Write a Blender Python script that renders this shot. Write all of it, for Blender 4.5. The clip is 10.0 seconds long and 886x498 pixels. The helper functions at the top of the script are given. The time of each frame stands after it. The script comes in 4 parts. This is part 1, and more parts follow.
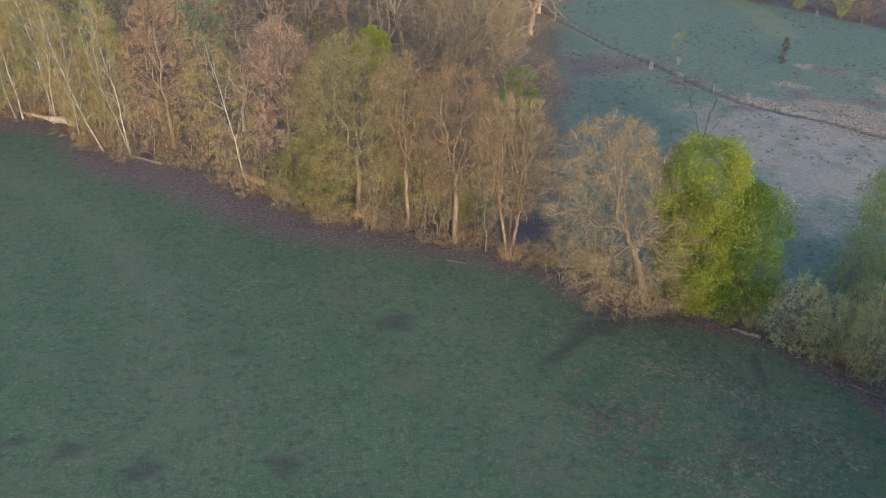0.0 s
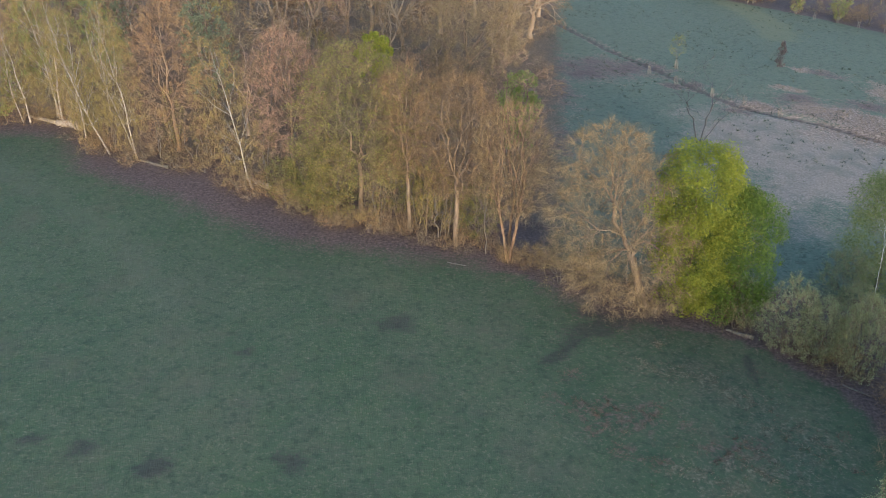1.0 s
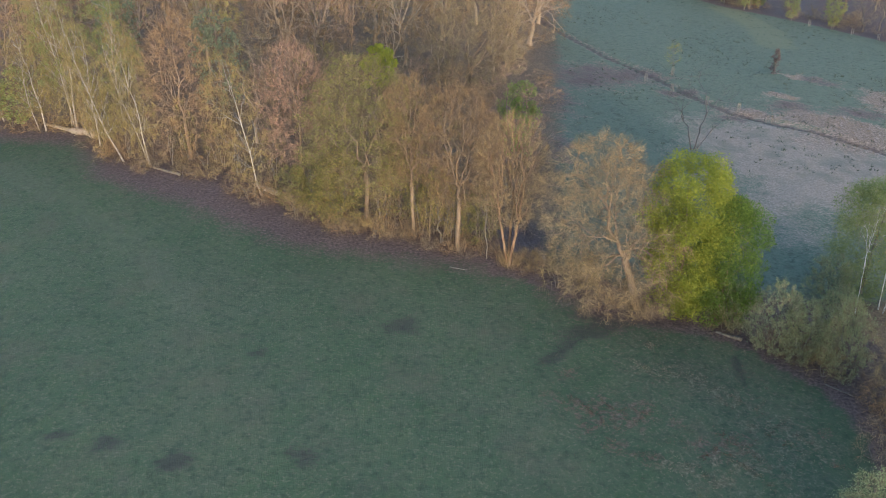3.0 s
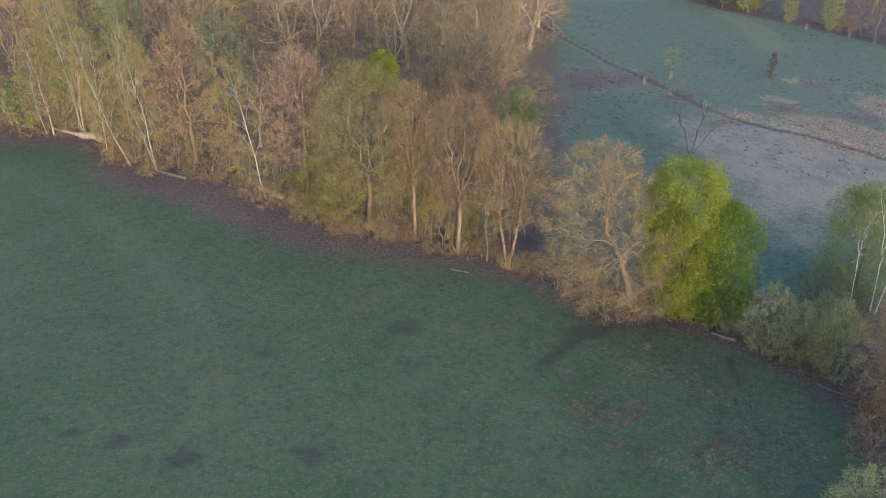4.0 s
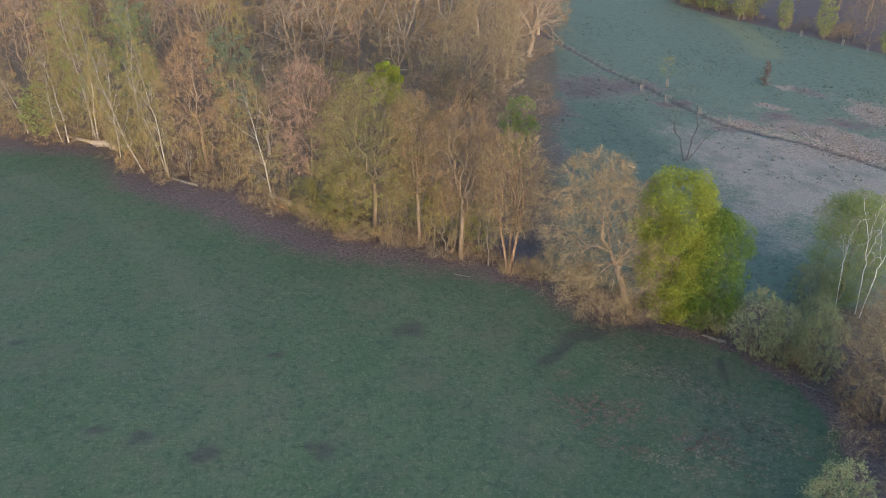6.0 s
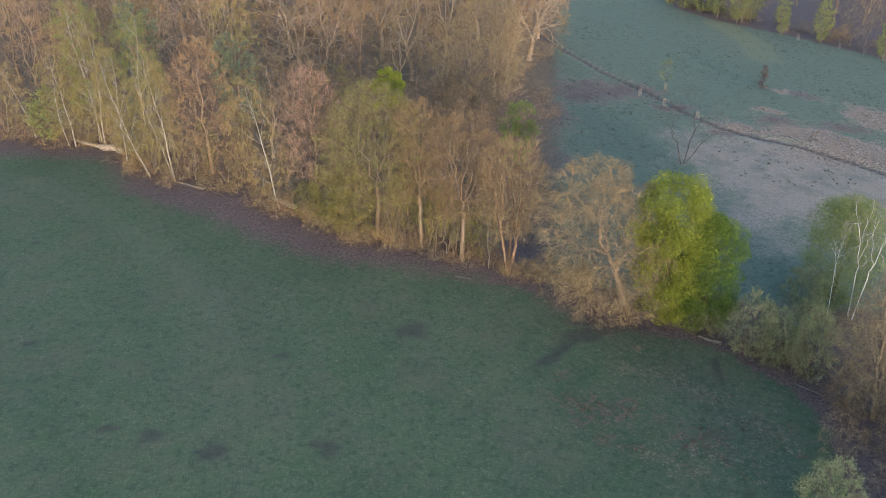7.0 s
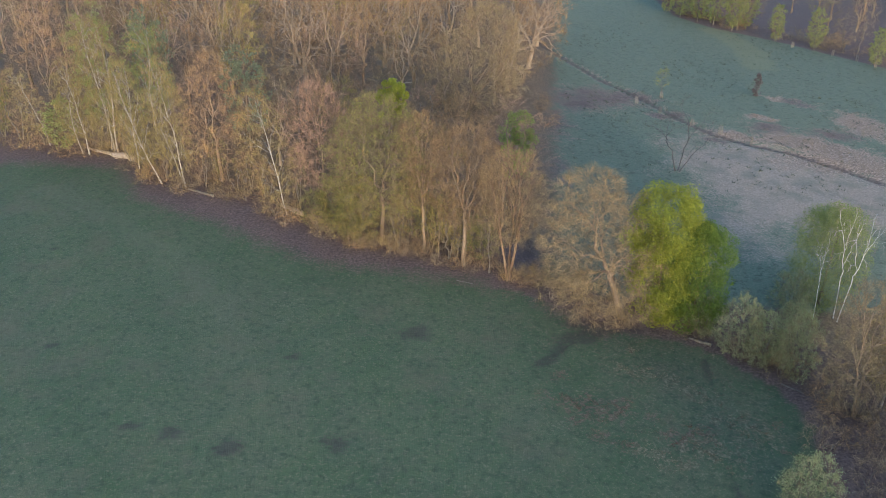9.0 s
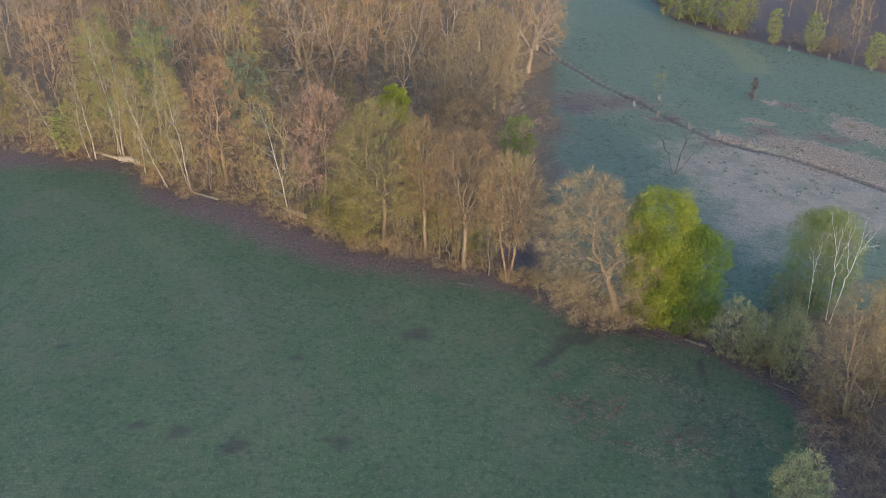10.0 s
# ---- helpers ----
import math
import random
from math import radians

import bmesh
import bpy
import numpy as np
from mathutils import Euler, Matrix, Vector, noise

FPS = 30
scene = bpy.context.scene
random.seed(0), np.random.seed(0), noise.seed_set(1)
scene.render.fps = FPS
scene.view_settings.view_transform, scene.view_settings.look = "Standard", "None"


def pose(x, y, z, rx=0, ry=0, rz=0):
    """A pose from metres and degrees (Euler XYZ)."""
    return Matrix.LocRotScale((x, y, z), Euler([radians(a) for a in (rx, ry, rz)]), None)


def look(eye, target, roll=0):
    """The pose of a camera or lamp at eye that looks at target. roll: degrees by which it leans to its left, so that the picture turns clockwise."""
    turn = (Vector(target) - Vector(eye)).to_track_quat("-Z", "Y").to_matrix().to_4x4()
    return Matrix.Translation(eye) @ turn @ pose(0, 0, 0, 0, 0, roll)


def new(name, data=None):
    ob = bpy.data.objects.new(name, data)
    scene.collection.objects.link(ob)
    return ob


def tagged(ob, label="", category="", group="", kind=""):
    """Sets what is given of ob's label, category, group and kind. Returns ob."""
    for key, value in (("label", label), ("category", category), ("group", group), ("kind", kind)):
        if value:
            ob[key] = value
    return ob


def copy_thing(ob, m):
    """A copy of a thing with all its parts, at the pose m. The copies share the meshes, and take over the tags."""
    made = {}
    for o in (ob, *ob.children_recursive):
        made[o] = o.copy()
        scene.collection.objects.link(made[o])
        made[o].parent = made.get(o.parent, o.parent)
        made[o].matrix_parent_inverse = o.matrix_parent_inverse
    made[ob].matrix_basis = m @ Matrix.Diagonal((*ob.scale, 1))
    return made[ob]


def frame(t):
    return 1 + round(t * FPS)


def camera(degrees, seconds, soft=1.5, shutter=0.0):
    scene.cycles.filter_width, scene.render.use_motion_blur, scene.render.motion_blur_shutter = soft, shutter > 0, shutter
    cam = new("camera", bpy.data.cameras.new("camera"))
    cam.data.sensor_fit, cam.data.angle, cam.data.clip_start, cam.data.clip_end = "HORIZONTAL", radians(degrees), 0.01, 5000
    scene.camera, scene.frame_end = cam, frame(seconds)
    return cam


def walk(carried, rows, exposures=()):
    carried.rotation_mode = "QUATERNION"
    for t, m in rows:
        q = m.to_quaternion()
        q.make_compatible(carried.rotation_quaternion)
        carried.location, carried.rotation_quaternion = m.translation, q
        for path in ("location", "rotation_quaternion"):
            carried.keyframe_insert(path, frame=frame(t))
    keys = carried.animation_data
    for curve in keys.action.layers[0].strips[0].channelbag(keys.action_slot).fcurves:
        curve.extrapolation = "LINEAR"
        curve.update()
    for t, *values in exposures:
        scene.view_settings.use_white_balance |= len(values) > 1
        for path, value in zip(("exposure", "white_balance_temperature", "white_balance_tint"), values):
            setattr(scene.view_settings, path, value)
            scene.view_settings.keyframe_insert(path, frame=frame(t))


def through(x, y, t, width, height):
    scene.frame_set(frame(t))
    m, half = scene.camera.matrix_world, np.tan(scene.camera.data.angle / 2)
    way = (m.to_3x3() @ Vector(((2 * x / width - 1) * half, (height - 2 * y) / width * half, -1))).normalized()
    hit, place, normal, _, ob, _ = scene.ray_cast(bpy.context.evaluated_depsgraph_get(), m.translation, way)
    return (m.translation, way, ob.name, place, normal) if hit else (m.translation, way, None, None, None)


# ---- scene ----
EXPOSURE, KELVIN, TINT = 1.82, 5000, 10
cam = camera(56.0, 10.0, soft=0.85)
PATH = [
    (0, (2.073, -1.263, 44.641), (0.969, 16.268, 35.079), 0.03),
    (0.5, (2.102, -2.065, 45.251), (0.993, 15.465, 35.687), 0.03),
    (1, (2.122, -2.874, 45.866), (1.008, 14.655, 36.300), 0.03),
    (1.5, (2.133, -3.689, 46.484), (1.014, 13.839, 36.917), 0.02),
    (2, (2.136, -4.512, 47.107), (1.013, 13.015, 37.539), 0.02),
    (2.5, (2.133, -5.341, 47.734), (1.004, 12.186, 38.165), 0.02),
    (4, (2.089, -7.870, 49.635), (0.949, 9.656, 40.068), 0.01),
    (4.5, (2.067, -8.728, 50.277), (0.925, 8.800, 40.711), 0.01),
    (5, (2.043, -9.592, 50.922), (0.898, 7.936, 41.358), 0.01),
    (5.5, (2.019, -10.463, 51.571), (0.871, 7.067, 42.009), -0.00),
    (7, (1.948, -13.117, 53.538), (0.794, 4.417, 43.986), -0.01),
    (7.5, (1.929, -14.016, 54.200), (0.774, 3.520, 44.653), -0.01),
    (8, (1.914, -14.921, 54.867), (0.758, 2.617, 45.324), -0.01),
    (8.5, (1.905, -15.834, 55.536), (0.747, 1.707, 45.998), -0.01),
    (9, (1.900, -16.753, 56.208), (0.743, 0.791, 46.676), -0.02),
    (9.5, (1.904, -17.680, 56.885), (0.745, -0.133, 47.358), -0.02),
    (10, (1.915, -18.613, 57.563), (0.756, -1.062, 48.043), -0.02),
]
walk(cam, [(t, look(eye, target, roll)) for t, eye, target, roll in PATH], exposures=[(0.0, EXPOSURE, KELVIN, TINT), (10.0, EXPOSURE, KELVIN, TINT)])

# ---- light: a low hazy morning sun behind the camera, and the sky ----
SUN_ELEVATION, SUN_AZIMUTH = radians(7.0), radians(160.0)   # azimuth clockwise from +y
world = bpy.data.worlds.new("sky")
world.use_nodes = True
scene.world = world
sky = world.node_tree.nodes.new("ShaderNodeTexSky")
sky.sky_type, sky.sun_disc = "NISHITA", False
sky.sun_elevation, sky.sun_rotation = SUN_ELEVATION, SUN_AZIMUTH
sky.air_density, sky.dust_density = 1.0, 2.0
background = world.node_tree.nodes["Background"]
background.inputs["Strength"].default_value = 0.185
world.node_tree.links.new(sky.outputs["Color"], background.inputs["Color"])

to_sun = Vector((math.sin(SUN_AZIMUTH) * math.cos(SUN_ELEVATION), math.cos(SUN_AZIMUTH) * math.cos(SUN_ELEVATION), math.sin(SUN_ELEVATION)))
sun = new("sun", bpy.data.lights.new("sun", "SUN"))
sun.data.energy, sun.data.angle, sun.data.color = 1.3, radians(6.0), (1.0, 0.80, 0.58)
sun.matrix_basis = look(to_sun * 300, (0, 0, 0))


# ---- materials ----
def material(name):
    mat = bpy.data.materials.new(name)
    mat.use_nodes = True
    tree = mat.node_tree
    return mat, tree, tree.nodes["Principled BSDF"]


def node(tree, kind, **settings):
    n = tree.nodes.new(kind)
    for key, value in settings.items():
        n.inputs[key].default_value = value
    return n


def noise_node(tree, coords, scale, detail=4.0, rough=0.6):
    n = node(tree, "ShaderNodeTexNoise", Scale=scale, Detail=detail, Roughness=rough)
    tree.links.new(coords, n.inputs["Vector"])
    return n.outputs["Fac"]


def ramp(tree, value, stops):
    n = tree.nodes.new("ShaderNodeValToRGB")
    el = n.color_ramp.elements
    while len(el) < len(stops):
        el.new(0.5)
    for e, (at, col) in zip(el, stops):
        e.position = at
        e.color = (*col, 1) if isinstance(col, tuple) else (col, col, col, 1)
    tree.links.new(value, n.inputs["Fac"])
    return n.outputs["Color"]


def blend(tree, fac, a, b, mode="MIX"):
    n = tree.nodes.new("ShaderNodeMix")
    n.data_type, n.blend_type = "RGBA", mode
    links = tree.links
    ins = [i for i in n.inputs if i.enabled]
    for socket, value in zip(ins, (fac, a, b)):
        if isinstance(value, (int, float)):
            socket.default_value = value
        elif isinstance(value, tuple):
            socket.default_value = (*value, 1)
        else:
            links.new(value, socket)
    return [o for o in n.outputs if o.enabled][0]


def maths(tree, op, a, b, clamp=False):
    n = tree.nodes.new("ShaderNodeMath")
    n.operation, n.use_clamp = op, clamp
    for socket, value in zip(n.inputs, (a, b)):
        if isinstance(value, (int, float)):
            socket.default_value = value
        else:
            tree.links.new(value, socket)
    return n.outputs[0]


def grain(tree, bsdf, height, strength, distance=0.05):
    n = node(tree, "ShaderNodeBump", Strength=strength, Distance=distance)
    tree.links.new(height, n.inputs["Height"])
    tree.links.new(n.outputs["Normal"], bsdf.inputs["Normal"])


def twig_material(name, dark, mid, pale):
    """Thin twigs and buds: each one its own shade, each tree a little lighter or darker."""
    mat, tree, bsdf = material(name)
    island = tree.nodes.new("ShaderNodeNewGeometry").outputs["Random Per Island"]
    colour = ramp(tree, island, [(0.0, dark), (0.55, mid), (1.0, pale)])
    per_tree = tree.nodes.new("ShaderNodeObjectInfo").outputs["Random"]
    shade = ramp(tree, per_tree, [(0.0, (0.80, 0.78, 0.73)), (0.5, (1.01, 0.97, 0.88)), (1.0, (1.19, 1.08, 0.94))])
    tree.links.new(blend(tree, 1.0, colour, shade, "MULTIPLY"), bsdf.inputs["Base Color"])
    bsdf.inputs["Roughness"].default_value = 0.8
    bsdf.inputs["Specular IOR Level"].default_value = 0.12
    return mat


def leaf_material(name, dark, mid, pale, through=0.35):
    """Young leaves that let some light through."""
    mat, tree, bsdf = material(name)
    island = tree.nodes.new("ShaderNodeNewGeometry").outputs["Random Per Island"]
    coords = tree.nodes.new("ShaderNodeTexCoord").outputs["Object"]
    clump = noise_node(tree, coords, 0.35, 2.0)
    mixed = maths(tree, "ADD", maths(tree, "MULTIPLY", island, 0.5), maths(tree, "MULTIPLY", clump, 0.5))
    colour = ramp(tree, mixed, [(0.15, dark), (0.5, mid), (0.85, pale)])
    tree.links.new(colour, bsdf.inputs["Base Color"])
    bsdf.inputs["Roughness"].default_value = 0.6
    bsdf.inputs["Specular IOR Level"].default_value = 0.15
    glow = tree.nodes.new("ShaderNodeBsdfTranslucent")
    tree.links.new(colour, glow.inputs["Color"])
    mix = tree.nodes.new("ShaderNodeMixShader")
    mix.inputs["Fac"].default_value = through
    tree.links.new(bsdf.outputs["BSDF"], mix.inputs[1])
    tree.links.new(glow.outputs["BSDF"], mix.inputs[2])
    tree.links.new(mix.outputs["Shader"], tree.nodes["Material Output"].inputs["Surface"])
    return mat


def bark_material(name, dark, mid, pale, stretch=0.15, scale=6.0):
    """Furrowed bark, streaked along the trunk, with lichen blotches."""
    mat, tree, bsdf = material(name)
    coords = tree.nodes.new("ShaderNodeTexCoord").outputs["Object"]
    mapping = tree.nodes.new("ShaderNodeMapping")
    mapping.inputs["Scale"].default_value = (1, 1, stretch)
    tree.links.new(coords, mapping.inputs["Vector"])
    furrow = noise_node(tree, mapping.outputs["Vector"], scale, 5.0)
    blotch = noise_node(tree, coords, 0.7, 3.0)
    colour = ramp(tree, furrow, [(0.3, dark), (0.5, mid), (0.75, pale)])
    colour = blend(tree, ramp(tree, blotch, [(0.45, 0.0), (0.7, 0.6)]), colour, pale)
    tree.links.new(colour, bsdf.inputs["Base Color"])
    bsdf.inputs["Roughness"].default_value = 0.85
    bsdf.inputs["Specular IOR Level"].default_value = 0.2
    grain(tree, bsdf, furrow, 0.6, 0.04)
    return mat


BARK_BROWN = bark_material("brown bark", (0.06, 0.042, 0.028), (0.145, 0.10, 0.064), (0.22, 0.165, 0.11))
BARK_ORANGE = bark_material("rusty bark", (0.07, 0.043, 0.026), (0.17, 0.108, 0.064), (0.245, 0.170, 0.108))
BARK_TAN = bark_material("tan bark", (0.070, 0.050, 0.032), (0.160, 0.115, 0.073), (0.235, 0.176, 0.117))
BARK_PALE = bark_material("pale oak bark", (0.095, 0.07, 0.047), (0.225, 0.168, 0.113), (0.33, 0.254, 0.176))
BARK_GREY = bark_material("grey bark", (0.05, 0.042, 0.035), (0.115, 0.098, 0.078), (0.18, 0.155, 0.125))
BARK_BIRCH = bark_material("white birch bark", (0.10, 0.08, 0.066), (0.27, 0.238, 0.196), (0.42, 0.385, 0.325), stretch=2.2, scale=2.2)
BARK_WHITE = bark_material("bright white birch bark", (0.22, 0.20, 0.18), (0.48, 0.45, 0.41), (0.66, 0.63, 0.58), stretch=2.2, scale=2.2)
WOOD_PALE = bark_material("bare weathered wood", (0.14, 0.11, 0.08), (0.28, 0.225, 0.165), (0.40, 0.335, 0.26))
WOOD_STAKE = bark_material("grey stake wood", (0.08, 0.073, 0.063), (0.13, 0.12, 0.103), (0.185, 0.17, 0.148), scale=14)

BARK_DARK = bark_material("dark wet bark", (0.04, 0.036, 0.032), (0.085, 0.075, 0.066), (0.13, 0.115, 0.10))

TWIG_BROWN = twig_material("brown twigs", (0.092, 0.060, 0.034), (0.204, 0.138, 0.076), (0.345, 0.248, 0.142))
TWIG_RED = twig_material("reddish twigs", (0.103, 0.068, 0.052), (0.218, 0.148, 0.110), (0.335, 0.240, 0.178))
TWIG_OLIVE = twig_material("olive budding twigs", (0.09, 0.075, 0.025), (0.20, 0.17, 0.05), (0.30, 0.26, 0.09))
TWIG_GOLD = twig_material("yellowish birch twigs", (0.10, 0.077, 0.038), (0.205, 0.160, 0.075), (0.32, 0.26, 0.13))
TWIG_TAWNY = twig_material("tawny twigs", (0.082, 0.063, 0.037), (0.178, 0.140, 0.081), (0.295, 0.236, 0.140))
TWIG_GREY = twig_material("grey-brown twigs", (0.085, 0.065, 0.046), (0.192, 0.148, 0.098), (0.31, 0.25, 0.168))
TWIG_DARK = twig_material("dark bare twigs", (0.04, 0.036, 0.033), (0.085, 0.076, 0.068), (0.13, 0.118, 0.105))
TWIG_PALE = twig_material("pale birch twigs", (0.14, 0.12, 0.10), (0.27, 0.24, 0.205), (0.42, 0.38, 0.33))
LEAF_BRIGHT = leaf_material("bright yellow-green leaves", (0.115, 0.135, 0.014), (0.190, 0.208, 0.021), (0.280, 0.288, 0.034))
LEAF_GREEN = leaf_material("fresh green leaves", (0.040, 0.070, 0.010), (0.088, 0.128, 0.018), (0.155, 0.198, 0.030))
LEAF_SPRING = leaf_material("spring green leaves", (0.12, 0.158, 0.034), (0.185, 0.228, 0.050), (0.255, 0.295, 0.074), through=0.45)
LEAF_YOUNG = leaf_material("pale yellow-green young leaves", (0.11, 0.128, 0.040), (0.19, 0.205, 0.066), (0.275, 0.285, 0.105))
LEAF_OLIVE = leaf_material("olive green buds", (0.105, 0.10, 0.022), (0.205, 0.19, 0.042), (0.31, 0.275, 0.075))
LEAF_GOLD = leaf_material("golden birch buds", (0.118, 0.098, 0.022), (0.225, 0.182, 0.044), (0.335, 0.272, 0.078))
LEAF_SAGE = leaf_material("grey-green willow leaves", (0.122, 0.141, 0.056), (0.235, 0.26, 0.112), (0.375, 0.39, 0.208))
LEAF_SOFT = leaf_material("soft green hanging leaves", (0.098, 0.118, 0.036), (0.175, 0.200, 0.064), (0.26, 0.28, 0.105))
LEAF_PINE = leaf_material("blue-green needles", (0.070, 0.080, 0.044), (0.124, 0.136, 0.078), (0.18, 0.192, 0.118), through=0.15)
LEAF_MOSS = leaf_material("dull green small leaves", (0.044, 0.057, 0.018), (0.092, 0.104, 0.032), (0.155, 0.160, 0.056))
LEAF_MAROON = leaf_material("dark withered leaves", (0.052, 0.042, 0.040), (0.088, 0.070, 0.066), (0.13, 0.105, 0.098), through=0.1)


# ---- the ground: one sheet to the horizon ----
WOOD_EDGE = [(-400, 190), (-110, 119), (-85, 113.6), (-73.7, 112.2), (-60, 109), (-50, 101), (-40, 99.5), (-28, 93), (-17, 86), (-7.5, 84.5),
             (4.4, 79), (12, 76), (18.6, 71.8), (28, 69), (32, 64.6), (36.4, 61), (39, 55), (38, 48), (37, 42), (36, 30), (34, 0), (30, -60)]
LITTER_EDGE = [(-400, 178), (-79.5, 103.6), (-68.8, 105.0), (-59.4, 105.5), (-52.3, 94.6), (-44.0, 91.0), (-37.2, 88.4), (-29.3, 83.5), (-22.0, 79.7),
               (-15.7, 79.1), (-9.4, 78.5), (0.6, 77.2), (6.6, 76.0), (12.1, 69.1), (16.8, 66.6), (23.9, 67.6), (29.1, 65.0), (33.9, 59.4), (35.7, 52.8), (35.3, 43.0), (34, 30), (32, 0), (28, -60)]
DITCH = [(8, 215), (18.9, 189.0), (22.3, 181.9), (25.9, 173.5), (30.4, 167.3), (35.5, 158.4), (39.9, 149.3), (45.2, 141.4), (50.9, 137.3), (57.8, 134.7), (64.4, 129.0), (71.5, 121.3), (95, 108)]
FAR_EDGE = [(48, 330), (52.9, 273.8), (55.6, 245.8), (63.5, 233.6), (70.4, 228.1), (82.4, 219.3), (90.6, 210.8), (102.3, 199.2), (130, 180), (300, 120)]
FROST = [(34.9, 130.5), (43.2, 142.6), (51.8, 136.6), (63.2, 131.5), (75, 122), (95, 108), (80, 96), (58.9, 105.0), (48.6, 99.0), (38.8, 93.8), (37.4, 110.2), (34.4, 118.7)]
# a sunken rut, then a dark diagonal streak towards the willow
RUT_AND_STREAK = [[(26.8, 63.9), (26.5, 57.4), (26.5, 51.7), (26.3, 45.8), (25.9, 41.7)], [(7.6, 60.2), (9.7, 63.3), (11.9, 66.1), (14.9, 68.8)]]
# blotches: centre, half width, half depth
MUD_AND_DARK = [(-12.7, 45.0, 1.4, 1.05), (-22.6, 43.0, 1.5, 1.2), (-29.0, 44.6, 1.1, 0.8), (-33.2, 45.2, 1.2, 0.6), (-7.0, 64.9, 2.0, 1.4), (-4.6, 42.2, 0.4, 0.5), (0.6, 43.4, 0.3, 0.3),
       # the last two spots darken the ground before the willow
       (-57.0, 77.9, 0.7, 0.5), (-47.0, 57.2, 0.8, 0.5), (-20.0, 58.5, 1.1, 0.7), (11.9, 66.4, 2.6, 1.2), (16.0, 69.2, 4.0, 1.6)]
GRASS_BAND = [(64.2, 229.5), (67.4, 218.5), (69.1, 208.1), (67.7, 194.6)]
TRAIL = [(-66, 96), (-56.5, 90.5), (-47, 83), (-38, 75.5), (-30, 67), (-24, 57)]
ROUGH = [(18.9, 61.7, 4.7, 4.1), (13.2, 53.6, 4.4, 3.0), (18.9, 53.1, 3.1, 2.5), (28.1, 53.8, 3.8, 3.6), (18.1, 66.2, 8.5, 3.1), (24.3, 59.2, 6.0, 4.5), (23.7, 49.6, 4.8, 4.7)]
RUST = [(10.1, 54.5, 1.5, 1.2), (12.2, 53.9, 1.6, 1.2), (13.3, 55.3, 1.2, 1.0), (14.6, 53.0, 2.0, 1.4), (19.1, 53.2, 0.8, 0.7), (16.3, 54.4, 1.4, 1.0), (11.2, 51.5, 1.2, 0.8), (13.2, 49.5, 1.2, 0.9), (7.9, 55.4, 0.8, 0.6), (32.2, 53.4, 0.8, 0.8), (10.1, 59.1, 1.0, 0.8), (16.1, 48.1, 1.2, 0.9), (22.8, 50.3, 2.6, 1.6), (32.0, 49.1, 0.7, 0.6)]
STRAW_SPOTS = [(18.5, 64.9, 1.0, 0.6), (17.4, 61.2, 1.3, 1.0), (19.7, 60.2, 1.8, 1.1), (21.8, 60.0, 1.6, 1.0), (25.0, 57.3, 1.8, 1.5), (23.2, 58.6, 1.6, 1.1), (26.5, 53.3, 1.6, 1.2), (28.5, 53.2, 2.2, 1.4), (29.7, 52.2, 1.8, 1.4), (27.0, 55.9, 0.8, 0.8), (24.1, 65.5, 0.6, 0.5), (28.4, 65.1, 0.5, 0.4), (30.2, 50.1, 2.2, 1.6), (20.6, 47.0, 3.5, 2.0), (25.5, 47.9, 3.0, 2.2)]
DRY = [(60.5, 140.3, 7.0, 5.0), (67.0, 137.0, 6.0, 4.0), (57.3, 153.4, 3.4, 1.8), (64.2, 167.6, 2.2, 2.0), (78.2, 152.5, 5.0, 8.0), (66.5, 131.0, 12, 6), (48.5, 141, 5, 2.5), (76, 126, 8, 9)]
BROWN = [(22.5, 160.0, 12.0, 9.5), (11.5, 158.0, 6.0, 12.0), (57.0, 147.0, 6.0, 4.0), (29.6, 161.0, 9.0, 7.0), (20.0, 155.0, 8.0, 6.0), (37.1, 151.2, 5.0, 3.0), (13.1, 141.6, 4.7, 12.0), (68.5, 165.0, 4.5, 3.5), (45.0, 138.1, 3.4, 1.8), (70, 146, 7, 4), (12, 118, 4, 9)]


def from_line(x, y, line):
    """Distance to a line of corners, and on which side of it (plus: left of its run)."""
    best, side = np.full(np.shape(x), 1e9), np.ones(np.shape(x))
    for (ax, ay), (bx, by) in zip(line, line[1:]):
        ux, uy = bx - ax, by - ay
        k = np.clip(((x - ax) * ux + (y - ay) * uy) / (ux * ux + uy * uy), 0, 1)
        d = np.hypot(x - ax - k * ux, y - ay - k * uy)
        s = np.sign(ux * (y - ay) - uy * (x - ax))
        side = np.where(d < best - 1e-9, s, side)
        best = np.minimum(best, d)
    return best, side


def blotches(x, y, spots):
    """How far inside any of the spots a place lies, with wavering outlines in step with their size."""
    out = np.zeros(np.shape(x))
    for cx, cy, rx, ry in spots:
        k = min(1.0, (rx + ry) / 7)
        u = x + k * (0.9 * np.sin(0.83 * y / k + 0.4 * x) + 0.4 * np.sin(2.1 * y / k))
        v = y + k * (0.9 * np.sin(0.71 * x / k + 1.3) + 0.4 * np.sin(1.9 * x / k + y))
        out = np.maximum(out, np.clip((1.75 - np.hypot((u - cx) / rx, (v - cy) / ry)) / 1.4, 0, 1))
    return out


def inside(x, y, line):
    n, odd = len(line), np.zeros(np.shape(x), bool)
    for i in range(n):
        (ax, ay), (bx, by) = line[i], line[(i + 1) % n]
        if ay != by:
            odd ^= ((ay > y) != (by > y)) & (x < (bx - ax) * (y - ay) / (by - ay) + ax)
    return odd


